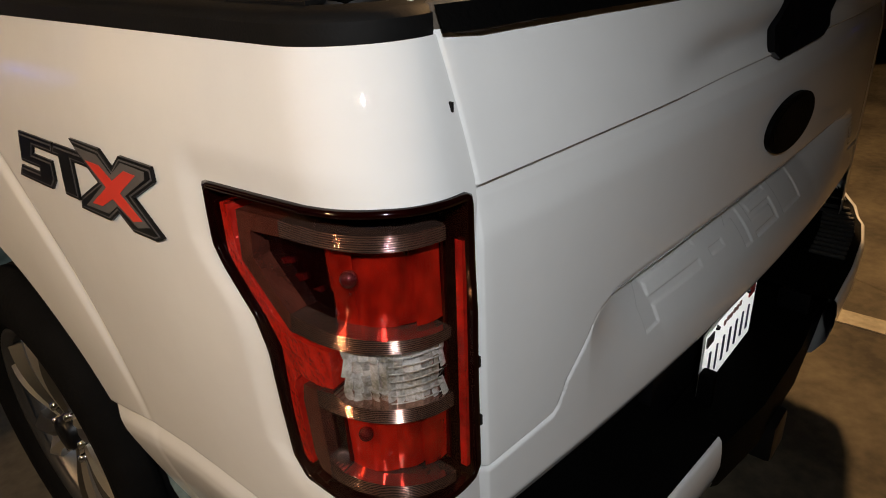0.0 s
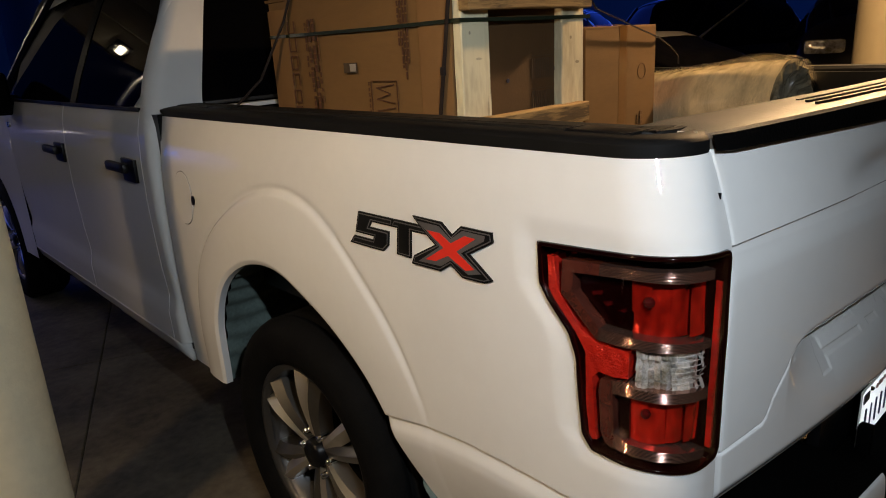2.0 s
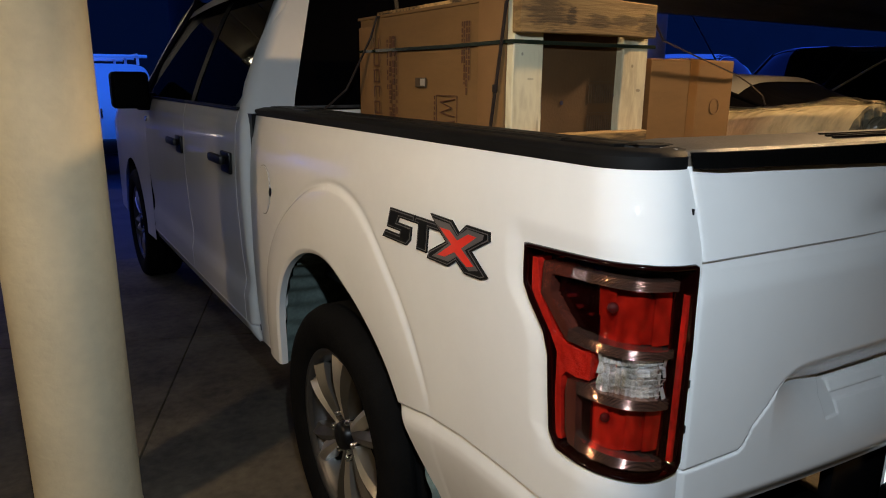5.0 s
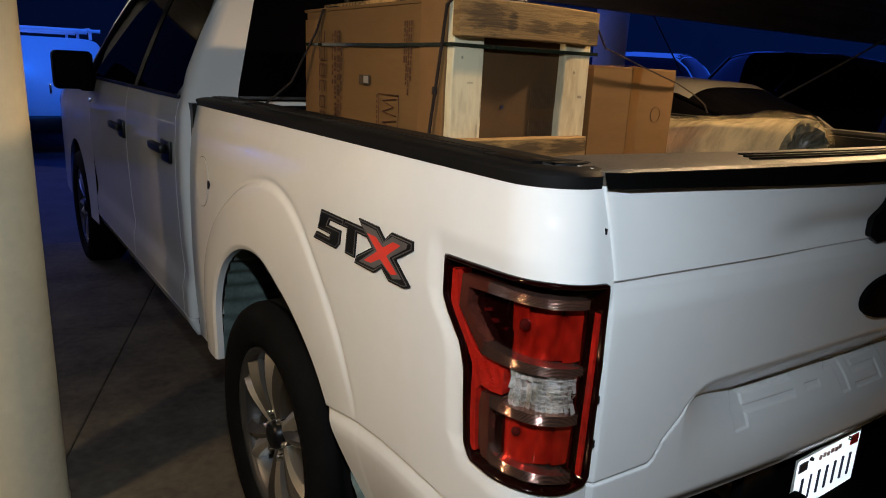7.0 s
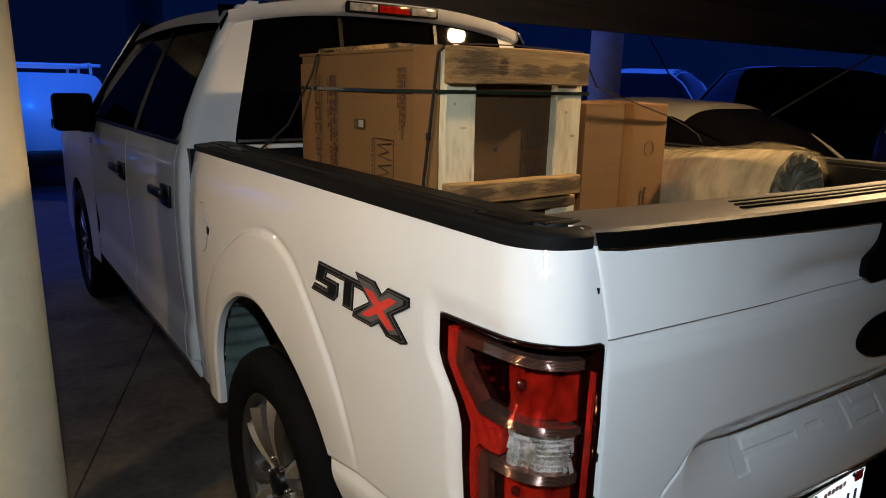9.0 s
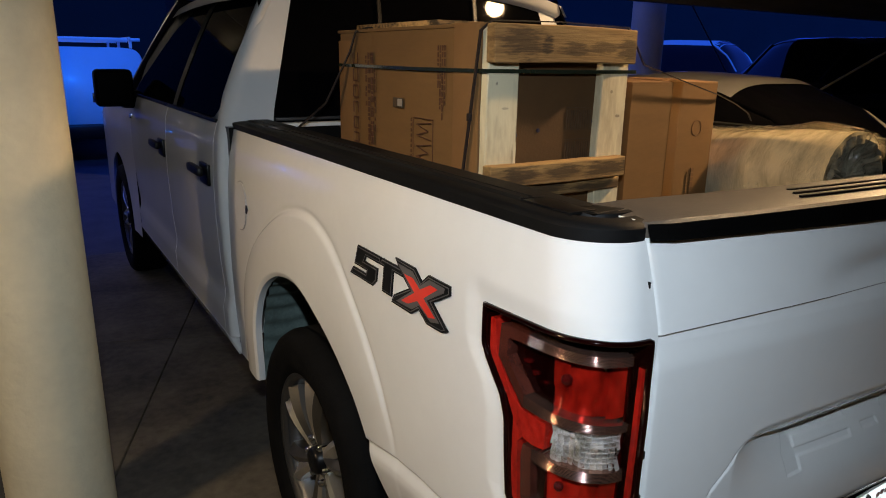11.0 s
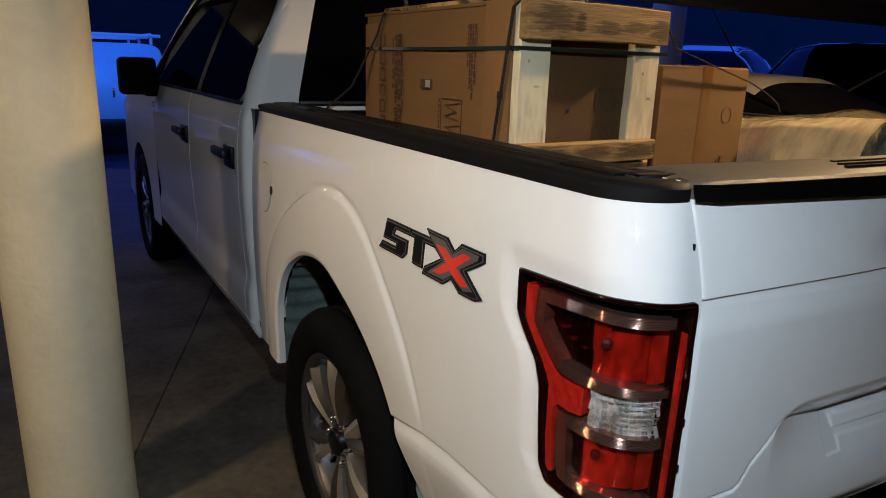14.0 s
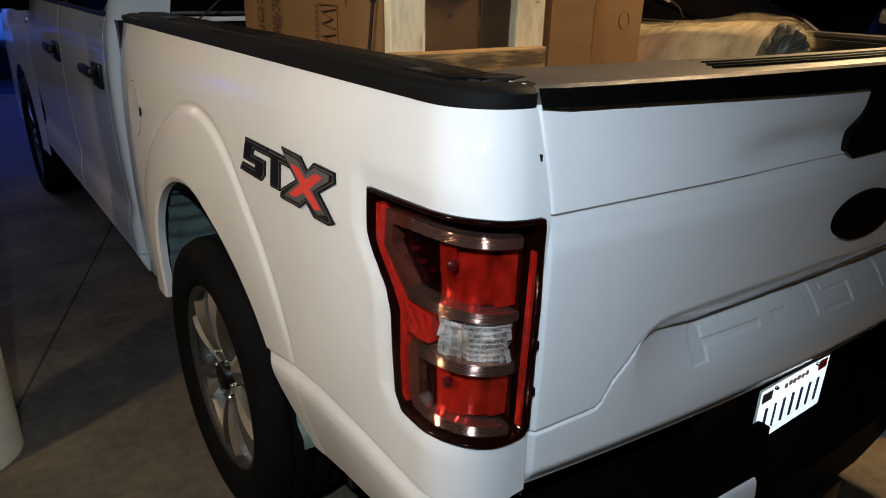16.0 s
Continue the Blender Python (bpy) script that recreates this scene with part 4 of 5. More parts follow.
def lip_rise(u):
    return 0.112 * (1 - ease((u - 0.03) / 0.30))


def bumper_face(sign):
    prof = [(0.020, -0.006), (0.010, 0.001), (0.005, 0.002), (0.0, -0.005), (-0.003, -0.03), (-0.004, -0.06), (0.006, -0.11), (0.03, -0.15), (0.07, -0.16)]

    def at(u, k):
        x, y = lip_plan(u)
        x2, y2 = lip_plan(min(u + 0.01, 1.0)) if u < 0.99 else lip_plan(u)
        x1, y1 = lip_plan(max(u - 0.01, 0))
        d = Vector((x2 - x1, y2 - y1)).normalized()
        inn = Vector((-d.y, d.x))
        off, up = prof[int(k)]
        rise = lip_rise(u)
        return (-sign * (x + inn.x * off), y + inn.y * off - (skew(-x) if sign > 0 else 0), 0.590 + rise + up)
    return sheet(at, lin(0, 1, 60), range(len(prof)))


for sign in (-1, 1):
    part("bumper_face", bumper_face(sign), PAINT, bumper, "white painted bumper face", smooth=True)
    part("face_end", box((sign * 0.300, -0.080, 0.53), (0.010, 0.07, 0.12), 0.004), TRIM, bumper)
def pad_mesh(sx):
    """The step pad of one side, from the corner to the plate recess."""
    us = lin(0.06, 1.0, 50)
    outer = [lip_plan(u) for u in us]

    def at(k, v):
        x, y = outer[int(k)]
        x, y = x + 0.016 * (1 - k / 50), y + 0.007
        y -= skew(-x) if sx > 0 else 0
        return (-sx * x, y + (0.16 - y) * v, 0.5915 + lip_rise(us[int(k)]) + 0.012 * v)
    return sheet(at, range(50), (0, 0.06, 0.5, 1))


for sx in (-1, 1):
    part("step_pad", pad_mesh(sx), STEPBLK, bumper, "black plastic step pad")
lip_us = lin(0.0, 1.0, 200)
for k in range(13):
    x = 0.52 + 0.030 * k
    u = min(lip_us, key=lambda q: abs(lip_plan(q)[0] + x) + (1 if q < 0.1 else 0))
    part("tread_rib", box((x, lip_plan(u)[1] + 0.070 - skew(x), 0.600 + lip_rise(u)), (0.012, 0.085, 0.010), 0.003, seg=1), RIBGREY, bumper)
STEP = [(-0.292, -0.09), (-0.25, -0.118), (-0.10, -0.140), (0.15, -0.142), (0.42, -0.122), (0.60, -0.105), (0.60, 0.0), (-0.292, 0.0)]
part("centre_step", prism(STEP, 0.10, lambda a, b, d: (a, b, 0.440 + d)), STEPBLK, bumper, "black moulded centre step")
part("hitch_socket", box((0.0, -0.10, 0.405), (0.09, 0.12, 0.09), 0.010), TRIM, bumper)
part("plate_recess", box((0, 0.02, 0.585), (0.60, 0.03, 0.25), 0.01), TRIM, bumper)
part("lower_valance", box((0, 0.02, 0.45), (1.62, 0.16, 0.10), 0.03), STEPBLK, bumper)
part("trailer_socket", box((0.345, -0.058, 0.572), (0.046, 0.024, 0.046), 0.010), ALLOY, bumper, "small chrome trailer socket")
part("plate_cheek", box((-0.156, -0.045, 0.565), (0.030, 0.03, 0.09), 0.006), STEPBLK, bumper)

plate = part("licence_plate", box((0, -0.026, 0.608), (0.305, 0.003, 0.153), 0.001, seg=1), PLATE, truck, "white licence plate")


def sheeting_mesh():
    """Prismatic reflective sheeting: fine canted ridges over the plate's face."""
    pitch, tilt = 0.0026, radians(70)
    along, across = Vector((0.53, 0, 0.85)), Vector((-0.85, 0, 0.53))
    bm = bmesh.new()
    foot, rows = Vector((0, -0.0279, 0.608)), []
    for k in range(-75, 76):
        base = foot + across * k * pitch
        peak = base + across * pitch * math.sin(tilt) ** 2 + Vector((0, -pitch * math.sin(tilt) * math.cos(tilt), 0))
        rows += [[bm.verts.new(p + along * e) for e in (-0.20, 0.20)] for p in (base, peak)]
    for q, r in zip(rows, rows[1:]):
        bm.faces.new((q[0], q[1], r[1], r[0]))
    for co, no in (((0.148, 0, 0), (1, 0, 0)), ((-0.148, 0, 0), (-1, 0, 0)), ((0, 0, 0.680), (0, 0, 1)), ((0, 0, 0.536), (0, 0, -1))):
        bmesh.ops.bisect_plane(bm, geom=bm.verts[:] + bm.edges[:] + bm.faces[:], plane_co=co, plane_no=no, clear_outer=True)
    return bm


part("reflective_sheeting", sheeting_mesh(), SHEETING, plate, "white prismatic reflective sheeting", smooth=None)
for k in range(7):
    part("plate_bar", box((-0.112 + 0.0375 * k, -0.0295, 0.596), (0.008 if k != 1 else 0.005, 0.0024, 0.060)), INK, plate)
for k in range(6):
    part("plate_bar", box((-0.045 + 0.018 * k, -0.0295, 0.661 + 0.002 * (k % 2)), (0.010, 0.0024, 0.010)), PLATE_RED, plate)
part("plate_sticker", box((0.118, -0.0295, 0.662), (0.036, 0.0024, 0.024)), BADGE_RED, plate, "red sticker")
part("plate_sticker", box((-0.122, -0.0295, 0.660), (0.036, 0.0024, 0.022)), BADGE_GREY, plate, "grey sticker")
for x in (-0.09, 0.09):
    part("plate_screw", lathe([(0.0, -0.034), (0.004, -0.034), (0.006, -0.028)], "y", 12), CHROME, plate).location = (x, 0, 0.672)

# ---- wheels ----
def wheel_parts(w):
    prof = [(0.262, -0.085), (0.275, -0.112), (0.300, -0.124), (0.345, -0.130), (0.375, -0.122), (0.392, -0.108), (0.400, -0.092)]
    for g in (-0.055, 0.0, 0.055):
        prof += [(0.405, g - 0.022), (0.405, g - 0.007), (0.396, g - 0.005), (0.396, g + 0.005), (0.405, g + 0.007)]
    prof += [(0.405, 0.08), (0.400, 0.092), (0.375, 0.122), (0.30, 0.124), (0.262, 0.085)]
    part("tyre", lathe(prof, "x", 90), RUBBER, w, smooth=True)
    part("rim_barrel", lathe([(0.272, -0.098), (0.266, -0.100), (0.255, -0.088), (0.246, -0.070), (0.236, -0.02), (0.225, 0.06)], "x", 72), ALLOY_DARK, w, smooth=True)
    part("rim_lip", lathe([(0.276, -0.100), (0.272, -0.106), (0.262, -0.106), (0.254, -0.094), (0.250, -0.090)], "x", 72), ALLOY_DARK, w, smooth=True)
    part("rim_disc", lathe([(0.0, -0.030), (0.235, 0.000), (0.235, 0.02)], "x", 48), TRIM, w, smooth=True)
    for k in range(6):
        base = 2 * math.pi * k / 6 + 0.52
        for side in (-1, 1):
            bm = bmesh.new()
            rr = lin(0.050, 0.256, 9)

            def at(r, q):
                t = (r - 0.05) / 0.206
                ang = base + side * (0.115 + 0.045 * t) + (q - 0.5) * (0.036 + 0.018 * t) / max(r, 0.05)
                lift = -0.082 - 0.022 * math.sin(t * math.pi * 0.75) + (0.010 + 0.034 * t) * abs(q - 0.42)
                return Vector((lift, r * math.cos(ang), r * math.sin(ang)))
            sheet(at, rr, (0, 0.42, 1), bm)
            got = bmesh.ops.extrude_face_region(bm, geom=bm.faces[:])["geom"]
            for v in got:
                if isinstance(v, bmesh.types.BMVert):
                    v.co.x += 0.045
            part("spoke", bm, ALLOY if side < 0 else ALLOY_MID, w, "machined alloy spoke" if side < 0 else "grey alloy spoke")
        bm = lathe([(0.0, -0.098), (0.009, -0.096), (0.011, -0.08), (0.011, -0.06)], "x", 12)
        bmesh.ops.translate(bm, vec=(0, 0.068 * math.cos(base + 0.52), 0.068 * math.sin(base + 0.52)), verts=bm.verts)
        part("lug_nut", bm, CHROME, w, smooth=True)
    part("hub_cap", lathe([(0.0, -0.106), (0.034, -0.104), (0.042, -0.096), (0.044, -0.07)], "x", 32), TRIM, w, "black hub cap", smooth=True)


wheel = new("wheel")
wheel.parent = truck
wheel.location = (-0.845, HUBY, HUBZ)
wheel_parts(wheel)
for x, y, turn in ((-0.845, HUBY + 3.683, 0), (0.845, HUBY, 180), (0.845, HUBY + 3.683, 180)):
    copy_thing(wheel, pose(x, y, HUBZ, 20, 0, turn))

# ---- cab ----
def cab_x(z):
    """Half width of the cab at a height."""
    return float(np.interp(z, [0.42, 0.50, 0.62, 0.66, 0.80, 1.00, 1.15, 1.28, 1.345, 1.45, 1.60, 1.75, 1.84, 1.90], [0.925, 0.955, 0.958, 0.944, 0.955, 0.962, 0.960, 0.950, 0.930, 0.893, 0.830, 0.760, 0.705, 0.640]))


def side_sheet(y0, y1, z0, z1, d=0.0, ny=12, nz=24, thick=0.03):
    bm = sheet(lambda y, z: (-cab_x(z) - d, y, z), lin(y0, y1, ny), lin(z0, z1, nz))
    got = bmesh.ops.extrude_face_region(bm, geom=bm.faces[:])["geom"]
    for v in got:
        if isinstance(v, bmesh.types.BMVert):
            v.co.x += thick
    return bm


def door(y0, y1, label, hy):
    d = new("door")
    d.parent = truck
    d["label"] = label
    part("door_skin", side_sheet(y0, y1, 0.50, 1.343), PAINT, d, smooth=False)
    body = d.children[0]
    for p in body.data.polygons:
        p.use_smooth = True
    # handle: a dark pull with a bowl behind
    part("handle", box((-cab_x(1.14) - 0.030, hy, 1.143), (0.026, 0.20, 0.036), 0.012), BLACK, d, "black door handle")
    part("handle_bowl", box((-cab_x(1.12) - 0.004, hy - 0.06, 1.132), (0.016, 0.13, 0.085), 0.006), TRIM, d)
    part("belt_strip", box((-cab_x(1.345) - 0.003, (y0 + y1) / 2, 1.345), (0.014, y1 - y0, 0.014), 0.003), TRIM, d)
    return d


door(2.022, 2.942, "white rear door with a black handle", 2.19)
door(2.950, 4.06, "white front door with a black handle", 3.09)
part("door_jamb", box((-0.90, 3.0, 0.9), (0.04, 2.2, 0.86)), TRIM, truck)
part("rocker", side_sheet(1.95, 4.2, 0.42, 0.494, 0.0, 20, 6), PAINT, truck, smooth=True)


def corner_mesh():
    """The cab's rear corner: side, rounded edge and the strip beside the rear glass."""
    def at(u, z):
        w = cab_x(z)
        yb = 1.955 - 0.025 * ease((1.40 - z) / 0.12) + 0.20 * max(0, z - 1.35)
        r = 0.055 - 0.020 * ease((1.40 - z) / 0.12)
        end = float(np.interp(z, [0.5, 1.35, 1.83, 1.88], [0.80, 0.738, 0.605, 0.58]))
        a, b, c = 2.016 + (0.03 if z > 1.345 else 0) * ease((z - 1.345) / 0.1) - (yb + r), r * math.pi / 2, w - r - end
        q = u * (a + b + c)
        if q < a:
            return (-w, yb + r + a - q, z)
        if q < a + b:
            t = (q - a) / r
            return (-w + r - r * math.cos(t), yb + r - r * math.sin(t), z)
        return (-w + r + (q - a - b), yb, z)
    return sheet(at, lin(0, 1, 40), lin(0.50, 1.345, 30) + lin(1.36, 1.88, 26))


part("cab_corner", corner_mesh(), PAINT, truck, smooth=True)
bm = corner_mesh()
for v in bm.verts:
    v.co.x = -v.co.x
part("cab_corner", bm, PAINT, truck, smooth=True)
part("cab_rear_wall", box((0, 1.99, 0.95), (1.60, 0.03, 0.82)), TRIM, truck)
part("rear_glass", sheet(lambda x, z: (x, 1.962 + 0.20 * (z - 1.35), z), lin(-0.742, 0.742, 3), lin(1.345, 1.86, 3)), SIDEGLASS, truck, "dark rear cab glass")
for x in (-0.24, 0.24):
    part("glass_divider", box((x, 2.006, 1.60), (0.018, 0.014, 0.49), rot=(-11.3, 0, 0)), TRIM, truck)
part("glass_sill", box((0, 1.950, 1.350), (1.46, 0.022, 0.012), 0.003), ALLOY_DARK, truck)


def roof_z(x, y):
    return 1.935 - 0.075 * (abs(x) / 0.70) ** 2.6 - 0.035 * ((y - 2.7) / 0.9) ** 2


part("roof", sheet(lambda x, y: (x, y, roof_z(x, y)), lin(-0.72, 0.72, 40), lin(2.005, 3.55, 24)), PAINT, truck, smooth=True)
part("roof_edge", sheet(lambda x, k: (x, 2.005 + (0, 0.012, 0.06)[int(k)], roof_z(x, 2.005) + (0.0, -0.04, -0.06)[int(k)]), lin(-0.72, 0.72, 40), (0, 1, 2)), PAINT, truck, smooth=True)
for sx in (-1, 1):
    part("roof_side", sheet(lambda y, k: (sx * (0.72 + 0.012 * k), y, roof_z(0.72, y) - 0.016 * k), lin(2.005, 3.55, 24), (0, 1, 2, 3)), PAINT, truck, smooth=True)
stop = new("high_brake_light")
stop.parent = truck
part("housing", box((0, 2.010, 1.886), (0.46, 0.022, 0.046), 0.008), TRIM, stop)
part("centre_lens", box((0, 1.998, 1.886), (0.15, 0.010, 0.032), 0.004), RED_LENS, stop, "red lens")
for sx in (-1, 1):
    part("cargo_lens", box((sx * 0.15, 1.998, 1.886), (0.13, 0.010, 0.032), 0.004), CLEAR, stop, "clear cargo lamp lens")


def glass_side(poly, d, mat_, name, label=""):
    out = bmesh.new()
    out.faces.new([out.verts.new((y, z, 0)) for y, z in poly])
    for k in range(1, 10):
        bmesh.ops.bisect_plane(out, geom=out.verts[:] + out.edges[:] + out.faces[:], plane_co=(0, 1.345 + 0.055 * k, 0), plane_no=(0, 1, 0))
    for v in out.verts:
        y, z = v.co.x, v.co.y
        v.co = (-cab_x(z) - d, y, z)
    return part(name, out, mat_, truck, label)


# greenhouse side: painted surround, then black glass inside it
part("window_surround", side_sheet(2.03, 2.16, 1.345, 1.86, -0.012, 4, 14), PAINT, truck, smooth=True)
part("window_surround", side_sheet(2.16, 3.95, 1.345, 1.86, -0.012, 4, 14), STEPBLK, truck, "black window frame", smooth=True)
glass_side([(2.10, 1.352), (2.055, 1.385), (2.04, 1.43), (2.05, 1.60), (2.085, 1.775), (2.12, 1.80), (2.74, 1.806), (2.80, 1.352)], -0.006, SIDEGLASS, "side_glass", "dark rear door glass")
glass_side([(2.85, 1.352), (2.79, 1.806), (3.10, 1.80), (3.40, 1.70), (3.95, 1.40), (3.95, 1.352)], -0.006, SIDEGLASS, "side_glass", "dark front door glass")
glass_side([(2.785, 1.352), (2.725, 1.808), (2.805, 1.808), (2.865, 1.352)], -0.003, STEPBLK, "door_post")
part("windscreen", sheet(lambda x, k: (x, lin(3.52, 4.25, 4)[int(k)], lin(1.87, 1.36, 4)[int(k)]), lin(-0.72, 0.72, 6), range(4)), DARKGLASS, truck)
for sx in (-1, 1):
    part("windscreen_post", rod([(sx * 0.70, 3.52, 1.865), (sx * 0.80, 3.85, 1.64), (sx * 0.90, 4.22, 1.37)], 0.028), TRIM, truck)
part("cab_far_side", box((0.92, 3.0, 0.92), (0.06, 2.1, 0.86), 0.03), PAINT, truck)
part("far_glass", sheet(lambda y, z: (cab_x(z), y, z), lin(2.0, 3.9, 4), lin(1.35, 1.86, 6)), DARKGLASS, truck)


def fender_mesh():
    c = HUBY + 3.683
    bm = bmesh.new()
    def at(a, v):
        th = math.pi * a
        r0 = 0.47
        y0, z0 = c - r0 * math.cos(th), 0.42 + r0 * math.sin(th)
        y1, z1 = c + (-0.72 if a < 0.5 else 0.82) * min(1, abs(math.cos(th)) * 1.35), 0.42 + 0.86 * min(1, math.sin(th) * 1.35)
        y, z = y0 + (y1 - y0) * v, z0 + (z1 - z0) * v
        return (-(0.957 + 0.010 * (1 - v) - 0.05 * ease((z - 1.1) / 0.2)), y, z)
    sheet(at, lin(0, 1, 50), lin(0, 1, 8), bm)
    return bm


part("front_fender", fender_mesh(), PAINT, truck, smooth=True)
part("hood", box((0, 4.95, 1.14), (1.82, 1.45, 0.24), 0.10, seg=4), PAINT, truck)
part("grille", box((0, 5.60, 0.80), (1.80, 0.12, 0.56), 0.05), TRIM, truck)
part("engine_bay", box((0, 4.9, 0.78), (1.10, 1.3, 0.5)), TRIM, truck)
mirror = new("side_mirror")
mirror.parent = truck
part("mirror_shell", box((-1.052, 3.90, 1.385), (0.21, 0.12, 0.215), 0.035, seg=3), STEPBLK, mirror)
part("mirror_glass", box((-1.052, 3.838, 1.385), (0.17, 0.004, 0.17), 0.001), STEPBLK, mirror)
part("mirror_arm", box((-0.925, 3.93, 1.318), (0.20, 0.09, 0.105), 0.03, seg=3), STEPBLK, mirror)
part("cowl_lamp", box((-0.955, 4.02, 1.21), (0.02, 0.05, 0.03), 0.006), CHROME, truck)

# ---- load in the bed ----
FLOOR = 0.832
crate = thing("crate", "brown cardboard crate in a lumber frame, strapped down", "crate")
CX0, CX1, CY0, CY1, CT = -0.530, 0.005, 0.872, 1.772, 1.665


def wavy_box(x0, x1, y0, y1, z0, z1, amp, seed):
    """A carton with slightly bowed faces."""
    bm = bmesh.new()
    bmesh.ops.create_cube(bm, size=1.0)
    bmesh.ops.subdivide_edges(bm, edges=bm.edges[:], cuts=9, use_grid_fill=True)
    for v in bm.verts:
        p = Vector((x0 + (v.co.x + 0.5) * (x1 - x0), y0 + (v.co.y + 0.5) * (y1 - y0), z0 + (v.co.z + 0.5) * (z1 - z0)))
        edge = sum(abs(abs(c) - 0.5) < 1e-4 for c in v.co)
        if edge == 1:
            p += Vector([(1 if c > 0 else -1) if abs(abs(c) - 0.5) < 1e-4 else 0 for c in v.co]) * amp * noise.noise(p * 5 + Vector((seed, 0, 0)))
        v.co = p
    return bm


part("carton", wavy_box(CX0, CX1, CY0, CY1, FLOOR, CT, 0.006, 1), CARD, crate, "printed brown carton", smooth=False)
part("carton_lid", box(((CX0 + CX1) / 2, (CY0 + CY1) / 2 + 0.02, CT + 0.006), (CX1 - CX0 + 0.006, CY1 - CY0, 0.010), 0.002), CARD, crate)
part("top_board", box((-0.26, 1.45, CT + 0.022), (0.45, 0.56, 0.016), 0.002), LUMBER, crate, "loose board on top")
# corner wrap and cut seam near the far end
part("corner_sleeve", box((CX0 - 0.001, CY1 - 0.055, (FLOOR + CT) / 2 - 0.01), (0.012, 0.115, CT - FLOOR - 0.03), 0.002), CARD2, crate)


part("corner_sleeve", box((CX0 - 0.002, CY0 + 0.0625, (FLOOR + CT) / 2 + 0.008), (0.012, 0.125, CT - FLOOR + 0.008), 0.002), CARD2, crate, "lighter cardboard corner sleeve")


def timber(c, size, mat_, seed, name, label):
    """Rough sawn lumber with slightly uneven edges."""
    bm = box((0, 0, 0), size, 0.003, seg=1)
    long = max(range(3), key=lambda i: size[i])
    bmesh.ops.subdivide_edges(bm, edges=[q for q in bm.edges if abs((q.verts[0].co - q.verts[1].co)[long]) > 0.6 * size[long]], cuts=10)
    for v in bm.verts:
        k = noise.noise_vector(Vector(v.co) * 9 + Vector((seed, seed, 0)))
        v.co += Vector([0 if i == long else k[i] * 0.0035 for i in range(3)])
        v.co += Vector(c)
    return part(name, bm, mat_, crate, label)


for x, s in ((-0.484, 1), (-0.080, 2)):
    timber((x, 0.853, (FLOOR + CT) / 2), (0.102, 0.030, CT - FLOOR), LUMBER_V, s, "post", "pale planed post")
timber((-0.293, 0.818, 1.626), (0.500, 0.040, 0.094), LUMBER_TOP, 3, "crossbeam", "stained top crossbeam")
timber((-0.297, 0.818, 1.285), (0.495, 0.040, 0.058), LUMBER_TOP, 4, "crossbeam", "stained lower crossbeam")
timber((-0.285, 0.838, 1.232), (0.480, 0.030, 0.034), LUMBER_TOP, 5, "crossbeam", "stained lower crossbeam")
timber((-0.262, 0.812, 0.875), (0.545, 0.040, 0.080), LUMBER, 6, "crossbeam", "stained foot crossbeam")
for x, z in ((-0.335, 1.395), (-0.128, 1.415), (-0.415, 1.385)):
    part("staple_hole", lathe([(0.0, -0.0015), (0.006, -0.0015), (0.006, 0.001)], "y", 10), INK, crate).location = (x, CY0 - 0.005, z)
# the recess's shade is painted as a darker sheet
part("end_panel", box(((CX0 + CX1) / 2, CY0 - 0.0025, (FLOOR + CT) / 2), (CX1 - CX0 - 0.02, 0.004, CT - FLOOR - 0.01)), SHADED_CARD, crate, "brown end panel, recess shade in its darker colour")
# print on the long side, as plain bars; a hand hole
FX = CX0 - 0.0075


def side_bar(y, z, h, w, mat_=None, name="print_bar"):
    part(name, box((FX, y, z), (0.002, w, h)), mat_ or PRINT, crate)


ink = random.Random(5)
z = 1.60
for k in range(6):
    # a column of large outlined marks
    h = 0.030 + 0.012 * ink.random()
    for dy, w in ((-0.019, 0.005), (0.019, 0.005)):
        if ink.random() < 0.8:
            side_bar(1.632 + dy, z - h / 2, h, w)
    for dz in (0.0, h):
        if ink.random() < 0.8:
            side_bar(1.632, z - dz, 0.005, 0.036)
    z -= h + 0.016
for y, w, top, low in ((1.548, 0.006, 1.59, 1.42), (1.528, 0.014, 1.60, 1.28), (1.503, 0.016, 1.60, 1.24), (1.481, 0.005, 1.56, 1.36)):
    # lines of heavy writing
    z = top
    while z > low:
        h = ink.choice((0.010, 0.016, 0.022))
        side_bar(y, z - h / 2, h, w * ink.choice((1, 1, 0.75)))
        z -= h + (0.004 if ink.random() < 0.8 else 0.014)
for y, low in ((1.078, 1.50), (1.066, 1.44), (1.054, 1.41), (1.042, 1.46)):
    z = 1.62
    while z > low:
        h = ink.choice((0.008, 0.014, 0.020))
        side_bar(y, z - h / 2, h, 0.005)
        z -= h + 0.004
for y in (1.102, 1.220):
    side_bar(y, 1.335, 0.150, 0.002)
for z in (1.410, 1.262):
    side_bar(1.161, z, 0.002, 0.118)
for z0 in (1.400, 1.335):
    # two tall zigzag marks, one over the other
    zig = [(1.118, z0), (1.200, z0 - 0.010), (1.135, z0 - 0.026), (1.200, z0 - 0.042), (1.118, z0 - 0.052)]
    for (y0, z0_), (y1, z1_) in zip(zig, zig[1:]):
        part("print_mark", rod([(FX + 0.0012, y0, z0_), (FX + 0.0012, y1, z1_)], 0.0018, 6), PRINT, crate)
for k in range(9):
    side_bar(1.232, 1.402 - 0.016 * k, 0.010, 0.004)
